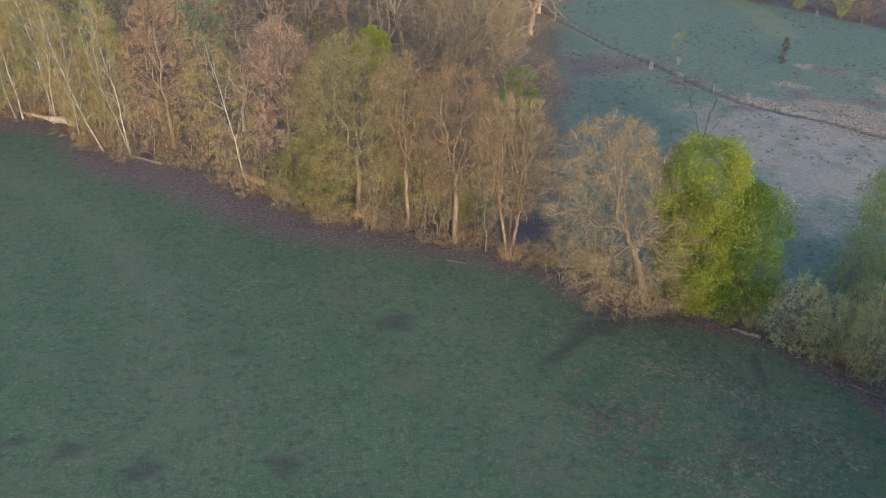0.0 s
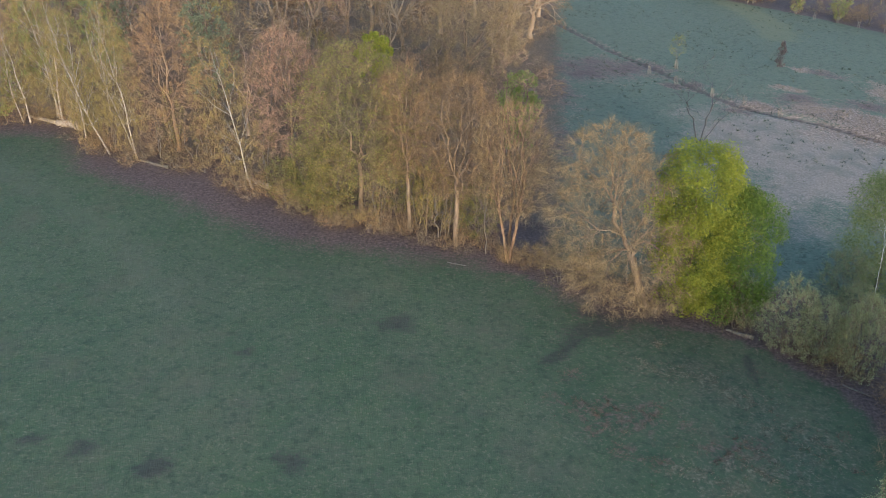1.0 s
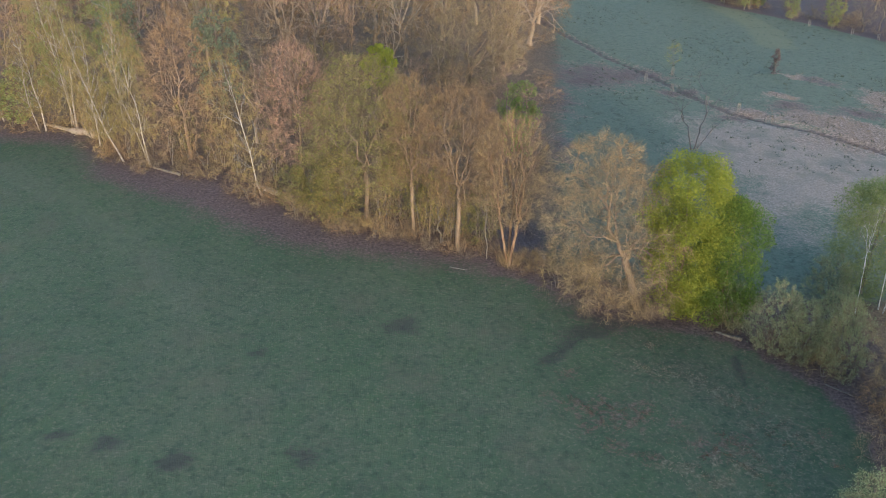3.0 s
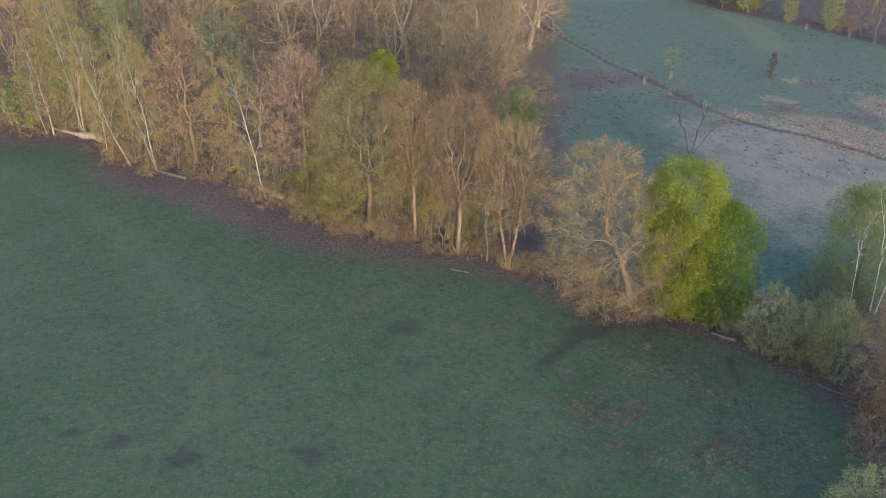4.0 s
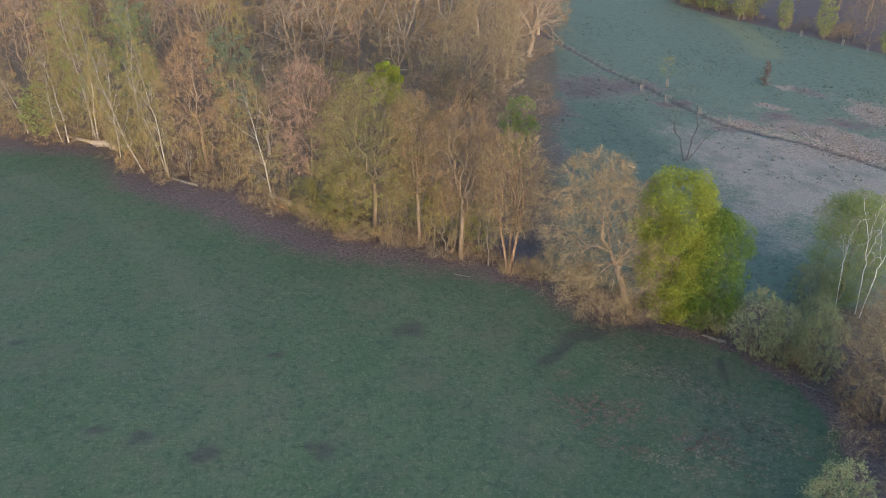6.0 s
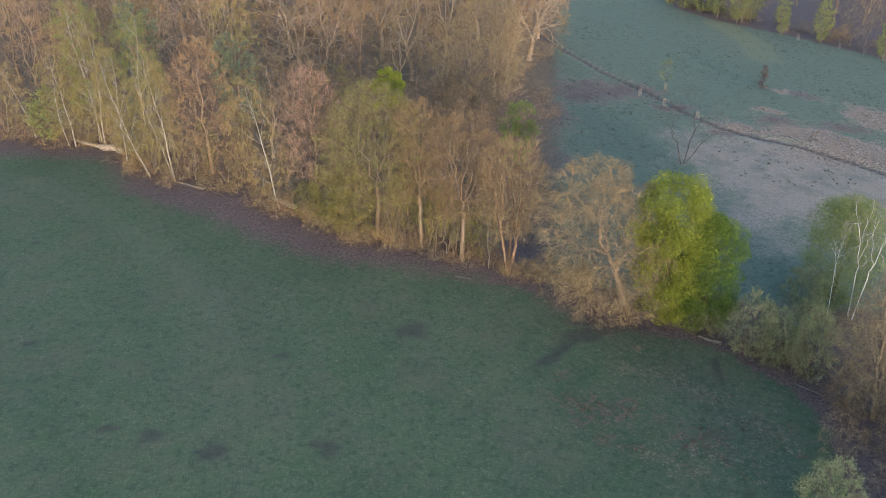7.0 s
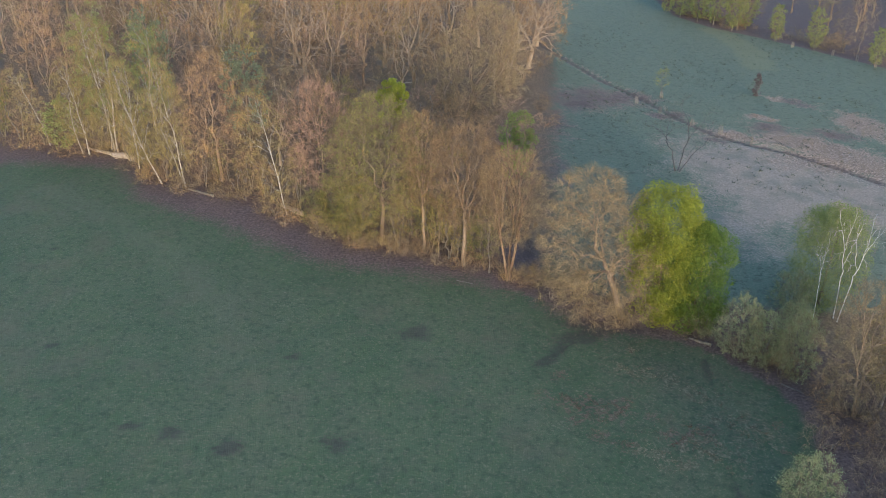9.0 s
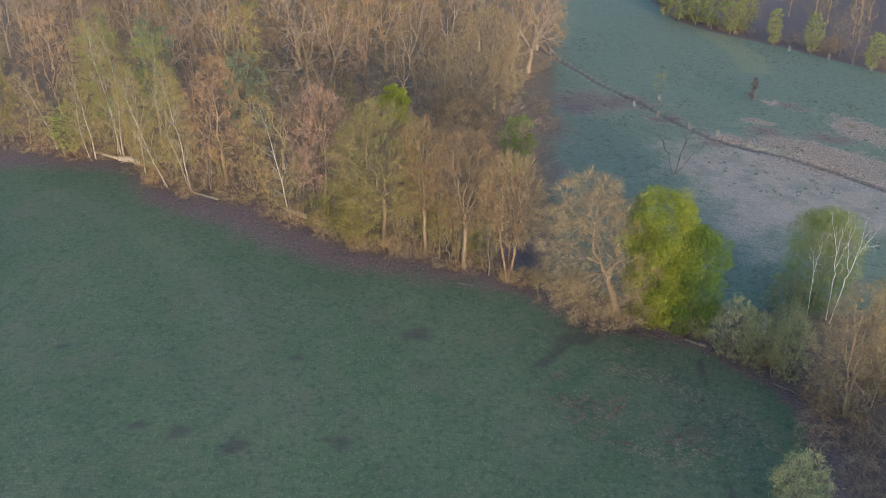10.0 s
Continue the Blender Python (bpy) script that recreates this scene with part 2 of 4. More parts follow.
def rough_height(x, y):
    """The fall of the land towards the stream, and the soft unevenness of the pasture, in metres."""
    h = -0.0486 * np.clip(x, -160, 160) + 0.10 * np.sin(x * 0.11 + 1.3) * np.sin(y * 0.09) + 0.05 * np.sin(x * 0.43 + y * 0.31) + 0.03 * np.sin(x * 1.1 - y * 0.9 + 2)
    h = h + 0.10 * blotches(x, y, ROUGH) * np.sin(x * 2.6) * np.sin(y * 2.3)
    d, _ = from_line(x, y, DITCH)
    h = h - 0.55 * np.exp(-(d / 1.1) ** 2) + 0.12 * np.exp(-((d - 2.6) / 1.0) ** 2)
    d, _ = from_line(x, y, RUT_AND_STREAK[0])
    return h - 0.10 * np.exp(-(d / 0.35) ** 2)


def ground_z(x, y):
    return float(rough_height(np.array([x]), np.array([y]))[0])


def build_ground():
    near_x, near_y = np.arange(-115, 125.1, 1.1), np.arange(22, 290.1, 1.1)
    far = np.array([6, 15, 30, 60, 120, 250, 500, 1000, 2200])
    xs = np.concatenate([near_x[0] - far[::-1], near_x, near_x[-1] + far])
    ys = np.concatenate([near_y[0] - far[::-1], near_y, near_y[-1] + far])
    gx, gy = np.meshgrid(xs, ys)
    x, y = gx.ravel(), gy.ravel()
    verts = np.stack([x, y, rough_height(x, y)], 1)
    nx, ny = len(xs), len(ys)
    i = (np.arange(ny - 1)[:, None] * nx + np.arange(nx - 1)[None, :]).ravel()
    faces = np.stack([i, i + 1, i + nx + 1, i + nx], 1)
    mesh = bpy.data.meshes.new("ground")
    mesh.from_pydata(verts.tolist(), [], faces.tolist())
    d_litter, s_litter = from_line(x, y, LITTER_EDGE)
    d_far, s_far = from_line(x, y, FAR_EDGE)
    d_ditch, _ = from_line(x, y, DITCH)
    d_track = np.minimum(from_line(x, y, RUT_AND_STREAK[0])[0] / 0.6, from_line(x, y, RUT_AND_STREAK[1])[0] / 1.3)
    right_of_wood = np.clip((x - (5 + (y - 110) * 0.05)) / 12, 0, 1) * np.clip((y - 73) / 7, 0, 1)
    litter = np.clip(np.where(x < 16, 0.47, 0.26) + s_litter * d_litter / 11, 0, 1) * (1 - right_of_wood)
    strip = np.clip(1.2 - from_line(x, y, WOOD_EDGE[10:])[0] / 5, 0, 1)
    litter = np.maximum(litter, np.where(s_litter > 0, strip, 0))
    litter = np.maximum(litter, np.clip(0.5 + s_far * d_far / 4, 0, 1))
    litter = np.maximum(litter, 0.58 * blotches(x, y, BROWN))
    d_frost = np.where(inside(x, y, FROST), 1, -1) * from_line(x, y, FROST + FROST[:1])[0]
    values = {"litter": litter, "rough": np.maximum(blotches(x, y, ROUGH), 0.35 * blotches(x, y, BROWN)), "dry": np.maximum(blotches(x, y, DRY), np.maximum(0.56 * blotches(x, y, BROWN), np.clip(1 - d_ditch / 2.4, 0, 0.45))),
              "frost": np.clip(0.5 + (d_frost + 2 * np.sin(0.35 * x + 0.2 * y) + 2 * np.sin(0.5 * y - 0.3 * x)) / 24, 0, 1), "mud_and_dark": np.maximum(blotches(x, y, MUD_AND_DARK), np.maximum(np.clip(1.0 - d_track, 0, 0.8), np.clip(1.3 - d_ditch / 0.9, 0, 1))),
              "beyond": right_of_wood, "duff": np.clip((s_litter * d_litter - 9) / 8, 0, 1) * (1 - right_of_wood), "trail": np.clip(1.15 - from_line(x, y, TRAIL)[0] / 3.0, 0, 1) * np.clip((y - 50) / 25, 0, 1), "band": np.clip(1.1 - from_line(x, y, GRASS_BAND)[0] / 7.0, 0, 1),
              "rust": blotches(x, y, RUST), "straw": blotches(x, y, STRAW_SPOTS)}
    for name, v in values.items():
        mesh.attributes.new(name, "FLOAT", "POINT").data.foreach_set("value", v.astype(np.float32))
    mesh.polygons.foreach_set("use_smooth", [True] * len(mesh.polygons))

    mat, tree, bsdf = material("pasture")
    coords = tree.nodes.new("ShaderNodeTexCoord").outputs["Object"]
    broad, middle = noise_node(tree, coords, 0.055, 4.0), noise_node(tree, coords, 0.45, 5.0, 0.65)
    fine, blades = noise_node(tree, coords, 3.2, 6.0, 0.7), noise_node(tree, coords, 14.0, 3.0, 0.7)

    def zone(name, ragged=0.9):
        a = tree.nodes.new("ShaderNodeAttribute")
        a.attribute_name = name
        edge = maths(tree, "MULTIPLY", maths(tree, "SUBTRACT", maths(tree, "ADD", maths(tree, "MULTIPLY", middle, 0.5), maths(tree, "MULTIPLY", fine, 0.5)), 0.5), ragged)
        lifted = maths(tree, "ADD", a.outputs["Fac"], edge)
        return ramp(tree, lifted, [(0.32, 0.0), (0.68, 1.0)])

    green = ramp(tree, broad, [(0.35, (0.058, 0.088, 0.040)), (0.5, (0.070, 0.098, 0.047)), (0.68, (0.088, 0.104, 0.056))])
    green = blend(tree, ramp(tree, middle, [(0.35, 0.0), (0.75, 0.55)]), green, (0.098, 0.104, 0.064))
    green = blend(tree, ramp(tree, fine, [(0.52, 0.0), (0.64, 0.7)]), green, (0.150, 0.144, 0.090))
    green = blend(tree, ramp(tree, blades, [(0.30, 0.6), (0.48, 0.0)]), green, (0.030, 0.046, 0.022))
    pits = noise_node(tree, coords, 1.3, 6.0, 0.75)
    green = blend(tree, ramp(tree, pits, [(0.38, 0.7), (0.50, 0.0)]), green, (0.042, 0.056, 0.032))
    green = blend(tree, ramp(tree, noise_node(tree, coords, 0.12, 5.0, 0.7), [(0.50, 0.0), (0.72, 0.5)]), green, (0.115, 0.098, 0.066))
    dewy = blend(tree, ramp(tree, fine, [(0.42, 0.0), (0.62, 0.9)]), (0.102, 0.122, 0.077), (0.158, 0.160, 0.112))
    dewy = blend(tree, ramp(tree, pits, [(0.38, 0.7), (0.47, 0.0)]), dewy, (0.050, 0.064, 0.042))
    dewy = blend(tree, ramp(tree, noise_node(tree, coords, 0.6, 3.0, 0.6), [(0.30, 0.45), (0.45, 0.0)]), dewy, (0.062, 0.070, 0.046))
    green = blend(tree, maths(tree, "MULTIPLY", zone("trail", 2.6), 0.24), green, (0.118, 0.122, 0.076))
    colour = blend(tree, zone("beyond", 0.2), green, dewy)
    colour = blend(tree, maths(tree, "MULTIPLY", zone("band", 1.6), 0.5), colour, (0.175, 0.165, 0.085))
    frost = blend(tree, ramp(tree, fine, [(0.36, 0.0), (0.66, 1.0)]), (0.165, 0.138, 0.106), (0.320, 0.252, 0.192))
    frost = blend(tree, ramp(tree, noise_node(tree, coords, 0.22, 5.0, 0.65), [(0.36, 0.55), (0.52, 0.0)]), frost, (0.125, 0.120, 0.088))
    colour = blend(tree, zone("frost", 1.5), colour, frost)
    dry = ramp(tree, fine, [(0.40, (0.115, 0.086, 0.063)), (0.50, (0.225, 0.166, 0.122)), (0.62, (0.38, 0.288, 0.215))])
    colour = blend(tree, zone("dry", 2.2), colour, dry)
    tuft = ramp(tree, fine, [(0.38, (0.050, 0.058, 0.036)), (0.50, (0.118, 0.104, 0.066)), (0.66, (0.20, 0.175, 0.115))])
    clumps = ramp(tree, noise_node(tree, coords, 1.5, 4.0, 0.65), [(0.46, 0.0), (0.58, 0.9)])
    colour = blend(tree, maths(tree, "MULTIPLY", zone("rough", 2.4), maths(tree, "MULTIPLY", clumps, 0.38)), colour, tuft)
    rust = ramp(tree, fine, [(0.36, (0.066, 0.056, 0.038)), (0.50, (0.130, 0.090, 0.064)), (0.66, (0.185, 0.132, 0.096))])
    colour = blend(tree, maths(tree, "MULTIPLY", zone("rust", 2.6), maths(tree, "MULTIPLY", clumps, 0.8)), colour, rust)
    straw = ramp(tree, fine, [(0.40, (0.074, 0.076, 0.044)), (0.52, (0.138, 0.122, 0.074)), (0.66, (0.215, 0.185, 0.115))])
    colour = blend(tree, maths(tree, "MULTIPLY", zone("straw", 2.6), maths(tree, "MULTIPLY", clumps, 0.8)), colour, straw)
    leaves = ramp(tree, fine, [(0.38, (0.066, 0.047, 0.043)), (0.50, (0.108, 0.076, 0.066)), (0.64, (0.172, 0.122, 0.098))])
    colour = blend(tree, zone("litter", 1.0), colour, leaves)
    duff = ramp(tree, fine, [(0.38, (0.085, 0.058, 0.036)), (0.50, (0.150, 0.103, 0.062)), (0.64, (0.23, 0.165, 0.10))])
    colour = blend(tree, zone("duff", 1.0), colour, duff)
    # muddy spots, the dark streak before the willow and the darker ditch bottom
    colour = blend(tree, maths(tree, "MULTIPLY", zone("mud_and_dark", 2.0), 0.56), colour, (0.046, 0.035, 0.034))
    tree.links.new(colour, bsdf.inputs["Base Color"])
    bsdf.inputs["Roughness"].default_value = 0.9
    bsdf.inputs["Specular IOR Level"].default_value = 0.2
    height = maths(tree, "ADD", maths(tree, "MULTIPLY", fine, 0.7), maths(tree, "MULTIPLY", blades, 0.3))
    grain(tree, bsdf, height, 0.9, 0.18)
    mesh.materials.append(mat)
    return tagged(new("ground", mesh), "damp green pasture with dead leaves and bare muddy spots", "ground", kind="structure")


build_ground()


# ---- trees: grown once per kind and form, then planted ----
def unit(v):
    return v / (math.sqrt(v[0] * v[0] + v[1] * v[1] + v[2] * v[2]) + 1e-9)


def grow_path(rng, p, d, length, steps, wander, pull):
    pts, d = [np.array(p, float)], unit(np.array(d, float))
    for _ in range(steps):
        d = unit(d + rng.normal(0, wander, 3) + np.array((0, 0, pull)))
        pts.append(pts[-1] + d * length / steps)
    return pts


def along(pts, u):
    f = min(max(u, 0), 0.9999) * (len(pts) - 1)
    i = int(f)
    return pts[i] + (pts[i + 1] - pts[i]) * (f - i), unit(pts[i + 1] - pts[i])


def fan(rng, d, degrees, azimuth):
    """A way that leaves d at that angle, turned round it."""
    x, y, z = d
    ax, ay, az = (0.31, 0.17, 0.93) if abs(z) < 0.95 else (1.0, 0.0, 0.0)
    ux, uy, uz = y * az - z * ay, z * ax - x * az, x * ay - y * ax
    n = math.sqrt(ux * ux + uy * uy + uz * uz) + 1e-9
    ux, uy, uz = ux / n, uy / n, uz / n
    vx, vy, vz = y * uz - z * uy, z * ux - x * uz, x * uy - y * ux
    k = radians(degrees)
    c, p, q = math.cos(k), math.sin(k) * math.cos(azimuth), math.sin(k) * math.sin(azimuth)
    return np.array((x * c + ux * p + vx * q, y * c + uy * p + vy * q, z * c + uz * p + vz * q))


class Strokes:
    """Collects tubes, slivers and leaves, and makes meshes of them."""

    def __init__(self):
        self.v, self.f, self.twigs, self.leaves = [], [], [], []

    def tube(self, pts, r0, r1, sides, flare=0.0):
        n0 = len(self.v)
        for i, p in enumerate(pts):
            u = i / (len(pts) - 1)
            r = r0 + (r1 - r0) * u + (flare * r0 if i == 0 else 0)
            d = unit(pts[min(i + 1, len(pts) - 1)] - pts[max(i - 1, 0)])
            a = unit(np.cross(d, (0.2, 0.9, 0.4)))
            b = np.cross(d, a)
            for s in range(sides):
                k = 2 * math.pi * s / sides
                self.v.append(p + (a * math.cos(k) + b * math.sin(k)) * r)
        for i in range(len(pts) - 1):
            for s in range(sides):
                a, b = n0 + i * sides + s, n0 + i * sides + (s + 1) % sides
                self.f.append((a, b, b + sides, a + sides))
        self.f.append(tuple(n0 + (len(pts) - 1) * sides + s for s in range(sides)))

    def wood_mesh(self, name, mat):
        mesh = bpy.data.meshes.new(name)
        mesh.from_pydata([tuple(p) for p in self.v], [], self.f)
        mesh.polygons.foreach_set("use_smooth", [True] * len(mesh.polygons))
        mesh.materials.append(mat)
        return mesh


def fan_many(d, degrees, azimuth):
    """Ways that leave the rows of d at those angles, turned round them."""
    side = np.where(np.abs(d[:, 2:]) < 0.95, (0.31, 0.17, 0.93), (1.0, 0.0, 0.0))
    u = np.cross(d, side)
    u /= np.linalg.norm(u, axis=1)[:, None] + 1e-9
    v = np.cross(d, u)
    k, a = np.radians(degrees)[:, None], azimuth[:, None]
    return d * np.cos(k) + np.sin(k) * (u * np.cos(a) + v * np.sin(a))


def rows_unit(v):
    return v / (np.linalg.norm(v, axis=1)[:, None] + 1e-9)


def sliver_mesh(name, base, tip, width, rng, mat):
    """Thin pointed blades or twigs from base to tip."""
    d = tip - base
    side = np.cross(d, rng.normal(0, 1, d.shape))
    side /= np.linalg.norm(side, axis=1)[:, None] + 1e-9
    side *= np.asarray(width).reshape(-1, 1) / 2
    n = len(base)
    verts = np.stack([base - side, base + side, tip], 1).reshape(-1, 3)
    mesh = bpy.data.meshes.new(name)
    mesh.from_pydata(verts.tolist(), [], np.arange(3 * n).reshape(-1, 3).tolist())
    mesh.materials.append(mat)
    return mesh


def leaf_mesh(name, at, size, rng, mat, flat=0.0):
    """Small pointed leaf sprays."""
    n = len(at)
    a = rng.normal(0, 1, (n, 3))
    a[:, 2] *= 1 - flat
    a /= np.linalg.norm(a, axis=1)[:, None]
    b = np.cross(a, rng.normal(0, 1, (n, 3)))
    b /= np.linalg.norm(b, axis=1)[:, None] + 1e-9
    s = (np.asarray(size) * rng.uniform(0.6, 1.3, n)).reshape(-1, 1)
    verts = np.stack([at - a * s * 0.5, at + b * s * 0.3, at + a * s * 0.5, at - b * s * 0.3], 1).reshape(-1, 3)
    mesh = bpy.data.meshes.new(name)
    mesh.from_pydata(verts.tolist(), [], np.arange(4 * n).reshape(-1, 4).tolist())
    mesh.materials.append(mat)
    return mesh


CROWNS = {
    "dome": lambda u: math.sqrt(max(0, 1 - u ** 2.4)) * (0.70 + 0.30 * min(1, u * 3)),
    "vase": lambda u: (0.42 + 0.58 * math.sin(math.pi / 2 * min(1, u / 0.62))) * math.sqrt(max(0, 1 - max(0, (u - 0.55) / 0.45) ** 2.2)),
    "round": lambda u: max(0.3 * (1 - u), math.sqrt(max(0, 1 - (2 * u - 1) ** 2))) * (1 - 0.2 * u),
    "slim": lambda u: (1 - u) ** 0.7 * min(1, 0.45 + u * 2.2) + 0.05,
    "cone": lambda u: 1.02 - u,
    "block": lambda u: max(0, 1 - max(0, (u - 0.55) / 0.45) ** 3) ** 0.5 * (0.86 + 0.14 * min(1, u * 4)),
    "slab": lambda u: max(0, 1 - max(0, (u - 0.74) / 0.26) ** 3) ** 0.5 * (0.88 + 0.12 * min(1, u * 3)),
    "full": lambda u: math.sqrt(max(0, 1 - max(0, (u - 0.35) / 0.65) ** 2.3)) * (0.8 + 0.2 * min(1, u * 4)),
}


def lumps(a, z, k):
    return 1 + 0.10 * np.sin(3 * a + 0.8 * z + k) + 0.08 * np.sin(5 * a - 1.5 * z + 2 * k) + 0.06 * np.sin(2 * a + 2.6 * z + 3 * k)


def fork(rng, way, count):
    """Sorts target directions into bundles that lie close together."""
    at = way[rng.choice(len(way), count, replace=False)]
    for _ in range(4):
        own = np.argmax(way @ at.T, 1)
        for c in range(count):
            if (own == c).any():
                at[c] = unit(way[own == c].mean(0))
    return own


def grow(seed, bark, twig, leaf=None, h=20.0, w=10.0, low=4.0, split=5.0, r=0.22, n=320, crown="dome", stems=1, gap=0.4, leader=0.0, rise=0.8, jag=0.10,
         up=0.20, droop=0.0, twig_len=0.9, twigs=5, subs=2, width=0.04, leaves=0, leaf_size=0.2, off=(0.0, 0.0), suckers=0, cheap=False, outer=0.7, spread=45, pipe=0.46):
    """A tree whose limbs fork again and again to fill a crown of height h, width w, that begins at low. leader: the share of h to which one straight trunk goes on."""
    rng = np.random.default_rng(seed)
    wood, tb, tt, tw, segments = Strokes(), [], [], [], []

    def sliver(a, b, wide):
        tb.append(a), tt.append(b), tw.append(wide)

    def spray(p, q, count, length):
        segments.append((*p, *q, count, length))

    def twiglets():
        """Sprays of twigs and side twigs on all the collected ends, and their leaves."""
        g = np.array(segments)
        g = np.repeat(g, g[:, 6].astype(int), axis=0)
        p, q, length = g[:, :3], g[:, 3:6], g[:, 7:]
        m = len(g)
        at = p + (q - p) * rng.uniform(0.1, 1.0, (m, 1))
        way = rows_unit(fan_many(rows_unit(q - p), rng.uniform(8, spread, m), rng.uniform(0, 6.28, m)) + (0, 0, up - droop))
        end = at + way * length * rng.uniform(0.5, 1.25, (m, 1))
        sets = [(at, end, width * rng.uniform(0.7, 1.2, m))]
        buds = np.zeros((0, 3))
        if subs:
            at, end, way, length = (np.repeat(k, subs, axis=0) for k in (at, end, way, length))
            m = len(at)
            at = at + (end - at) * rng.uniform(0.15, 0.85, (m, 1))
            way = rows_unit(fan_many(way, rng.uniform(15, 50, m), rng.uniform(0, 6.28, m)) + (0, 0, up * 0.7 - droop * 1.3))
            end = at + way * length * rng.uniform(0.3, 0.65, (m, 1))
            sets.append((at, end, width * rng.uniform(0.5, 0.85, m)))
            if leaves:
                at, end = np.repeat(at, leaves, axis=0), np.repeat(end, leaves, axis=0)
                buds = at + (end - at) * rng.uniform(0.2, 1.1, (len(at), 1)) + rng.normal(0, 0.1, at.shape)
        return [np.concatenate(k) for k in zip(*sets)], buds

    goals = []
    shape = CROWNS[crown]
    while len(goals) < n:
        u = rng.uniform(0, 1)
        R = shape(u)
        if rng.uniform() > R + 0.08:
            continue
        a = rng.uniform(0, 6.28)
        z = low + (h - low) * u
        reach = R * w / 2 * rng.uniform(0.03, 1) ** (0.5 * outer) * float(lumps(a, z, seed))
        sway = 0.35 + 0.65 * u
        goals.append((math.cos(a) * reach + off[0] * sway, math.sin(a) * reach + off[1] * sway, z))
    goals = np.array(goals)
    thick = lambda k: max(0.014, r * (k / n) ** (0.5 if cheap else pipe))

    def limb(p, d, T, depth=0):
        c = T.mean(0)
        reach = np.linalg.norm(c - p)
        k = len(T)
        way = unit(unit(c - p) + d * 0.40 + np.array((0, 0, 0.12)) + rng.normal(0, jag, 3))
        q = p + way * reach * (rng.uniform(0.14, 0.24) if depth < 2 and k > 60 else rng.uniform(0.30, 0.46))
        if cheap and k <= 5:
            sliver(p, q, thick(k) * 2.2)
        else:
            m = (p + q) / 2 + rng.normal(0, reach * 0.02 + 0.03, 3)
            wood.tube([p, m, q] if k > 8 else [p, q], thick(k) * (1 if depth else 1.1), thick(k) * 0.84, 6 if k > 60 else 4 if k > 10 else 3)
        if k <= 2:
            for t in T:
                sliver(q, t, max(width, thick(1) * 2))
                spray(q, t, twigs, twig_len)
            return
        own = fork(rng, np.array([unit(t - q) for t in T]), 3 if k > 30 else 2)
        bundles = [T[own == b] for b in range(3) if (own == b).any()]
        if len(bundles) == 1:
            bundles = [T[:k // 2], T[k // 2:]]
        for b in bundles:
            limb(q, way, b, depth + 1)

    if leader:
        top = h * leader
        trunk = grow_path(rng, (0, 0, 0), (0, 0, 1), top, 9, jag * 0.4, 0.12)
        wood.tube(trunk[::2] + [trunk[-1]] if cheap else trunk, r, r * 0.10, 5 if cheap else 7, flare=0.35)
        out = np.hypot(goals[:, 0], goals[:, 1])
        attach = np.clip(goals[:, 2] - out * rise, split, top * 0.98)
        bins = max(6, n // 11)
        order = np.argsort(attach + rng.normal(0, 0.3, n))
        angle = np.arctan2(goals[:, 1], goals[:, 0])
        for chunk in np.array_split(order, max(4, bins // 4)):
            sector = ((angle[chunk] + rng.uniform(0, 6.28)) % 6.283 // 1.571).astype(int)
            for q in range(4):
                T = goals[chunk[sector == q]]
                if len(T):
                    p, d = along(trunk, attach[chunk[sector == q]].mean() / top)
                    limb(p, unit(d * 0.3 + unit(T.mean(0) - p)), T)
    else:
        own = fork(rng, np.array([unit(g * np.array((1, 1, 0.6)) - np.array((0, 0, split))) for g in goals]), stems) if stems > 1 else np.zeros(n, int)
        for k in range(stems):
            T = goals[own == k]
            if not len(T):
                continue
            c = T.mean(0)
            a = math.atan2(c[1], c[0])
            foot = np.array((math.cos(a), math.sin(a), 0)) * (gap * rng.uniform(0.5, 1.2) if stems > 1 else 0)
            head = foot + (c - foot) * (split / c[2])
            head[2] = split
            mids = [foot + (head - foot) * u + np.append(rng.normal(0, jag * 0.6 * split * 0.2, 2), 0) for u in (0.3, 0.65)]
            sr = thick(len(T))
            wood.tube([foot, *mids, head], sr * 1.2, sr, 4 if cheap else 8, flare=0.3)
            limb(head, unit(head - mids[-1]), T)
    for _ in range(suckers):
        a = rng.uniform(0, 6.28)
        p = np.array((math.cos(a), math.sin(a), 0)) * rng.uniform(0.1, 1.3)
        q = p + np.array((math.cos(a) * rng.uniform(0.2, 1.1), math.sin(a) * rng.uniform(0.2, 1.1), rng.uniform(0.8, 2.8)))
        sliver(p, q, 0.05)
        spray(p, q, 5, 0.8)
    (ends, tips, wides), buds = twiglets()
    tb, tt, tw = np.concatenate([np.array(tb), ends]), np.concatenate([np.array(tt), tips]), np.concatenate([np.array(tw), wides])
    form = {"trunk": wood.wood_mesh("trunk", bark), "crown": sliver_mesh("crown", tb, tt, tw, rng, twig)}
    if leaf is not None and len(buds):
        form["leaves"] = leaf_mesh("leaves", buds, leaf_size, rng, leaf)
    form["size"] = (h + twig_len * 0.4, w + twig_len * 0.6)
    return form


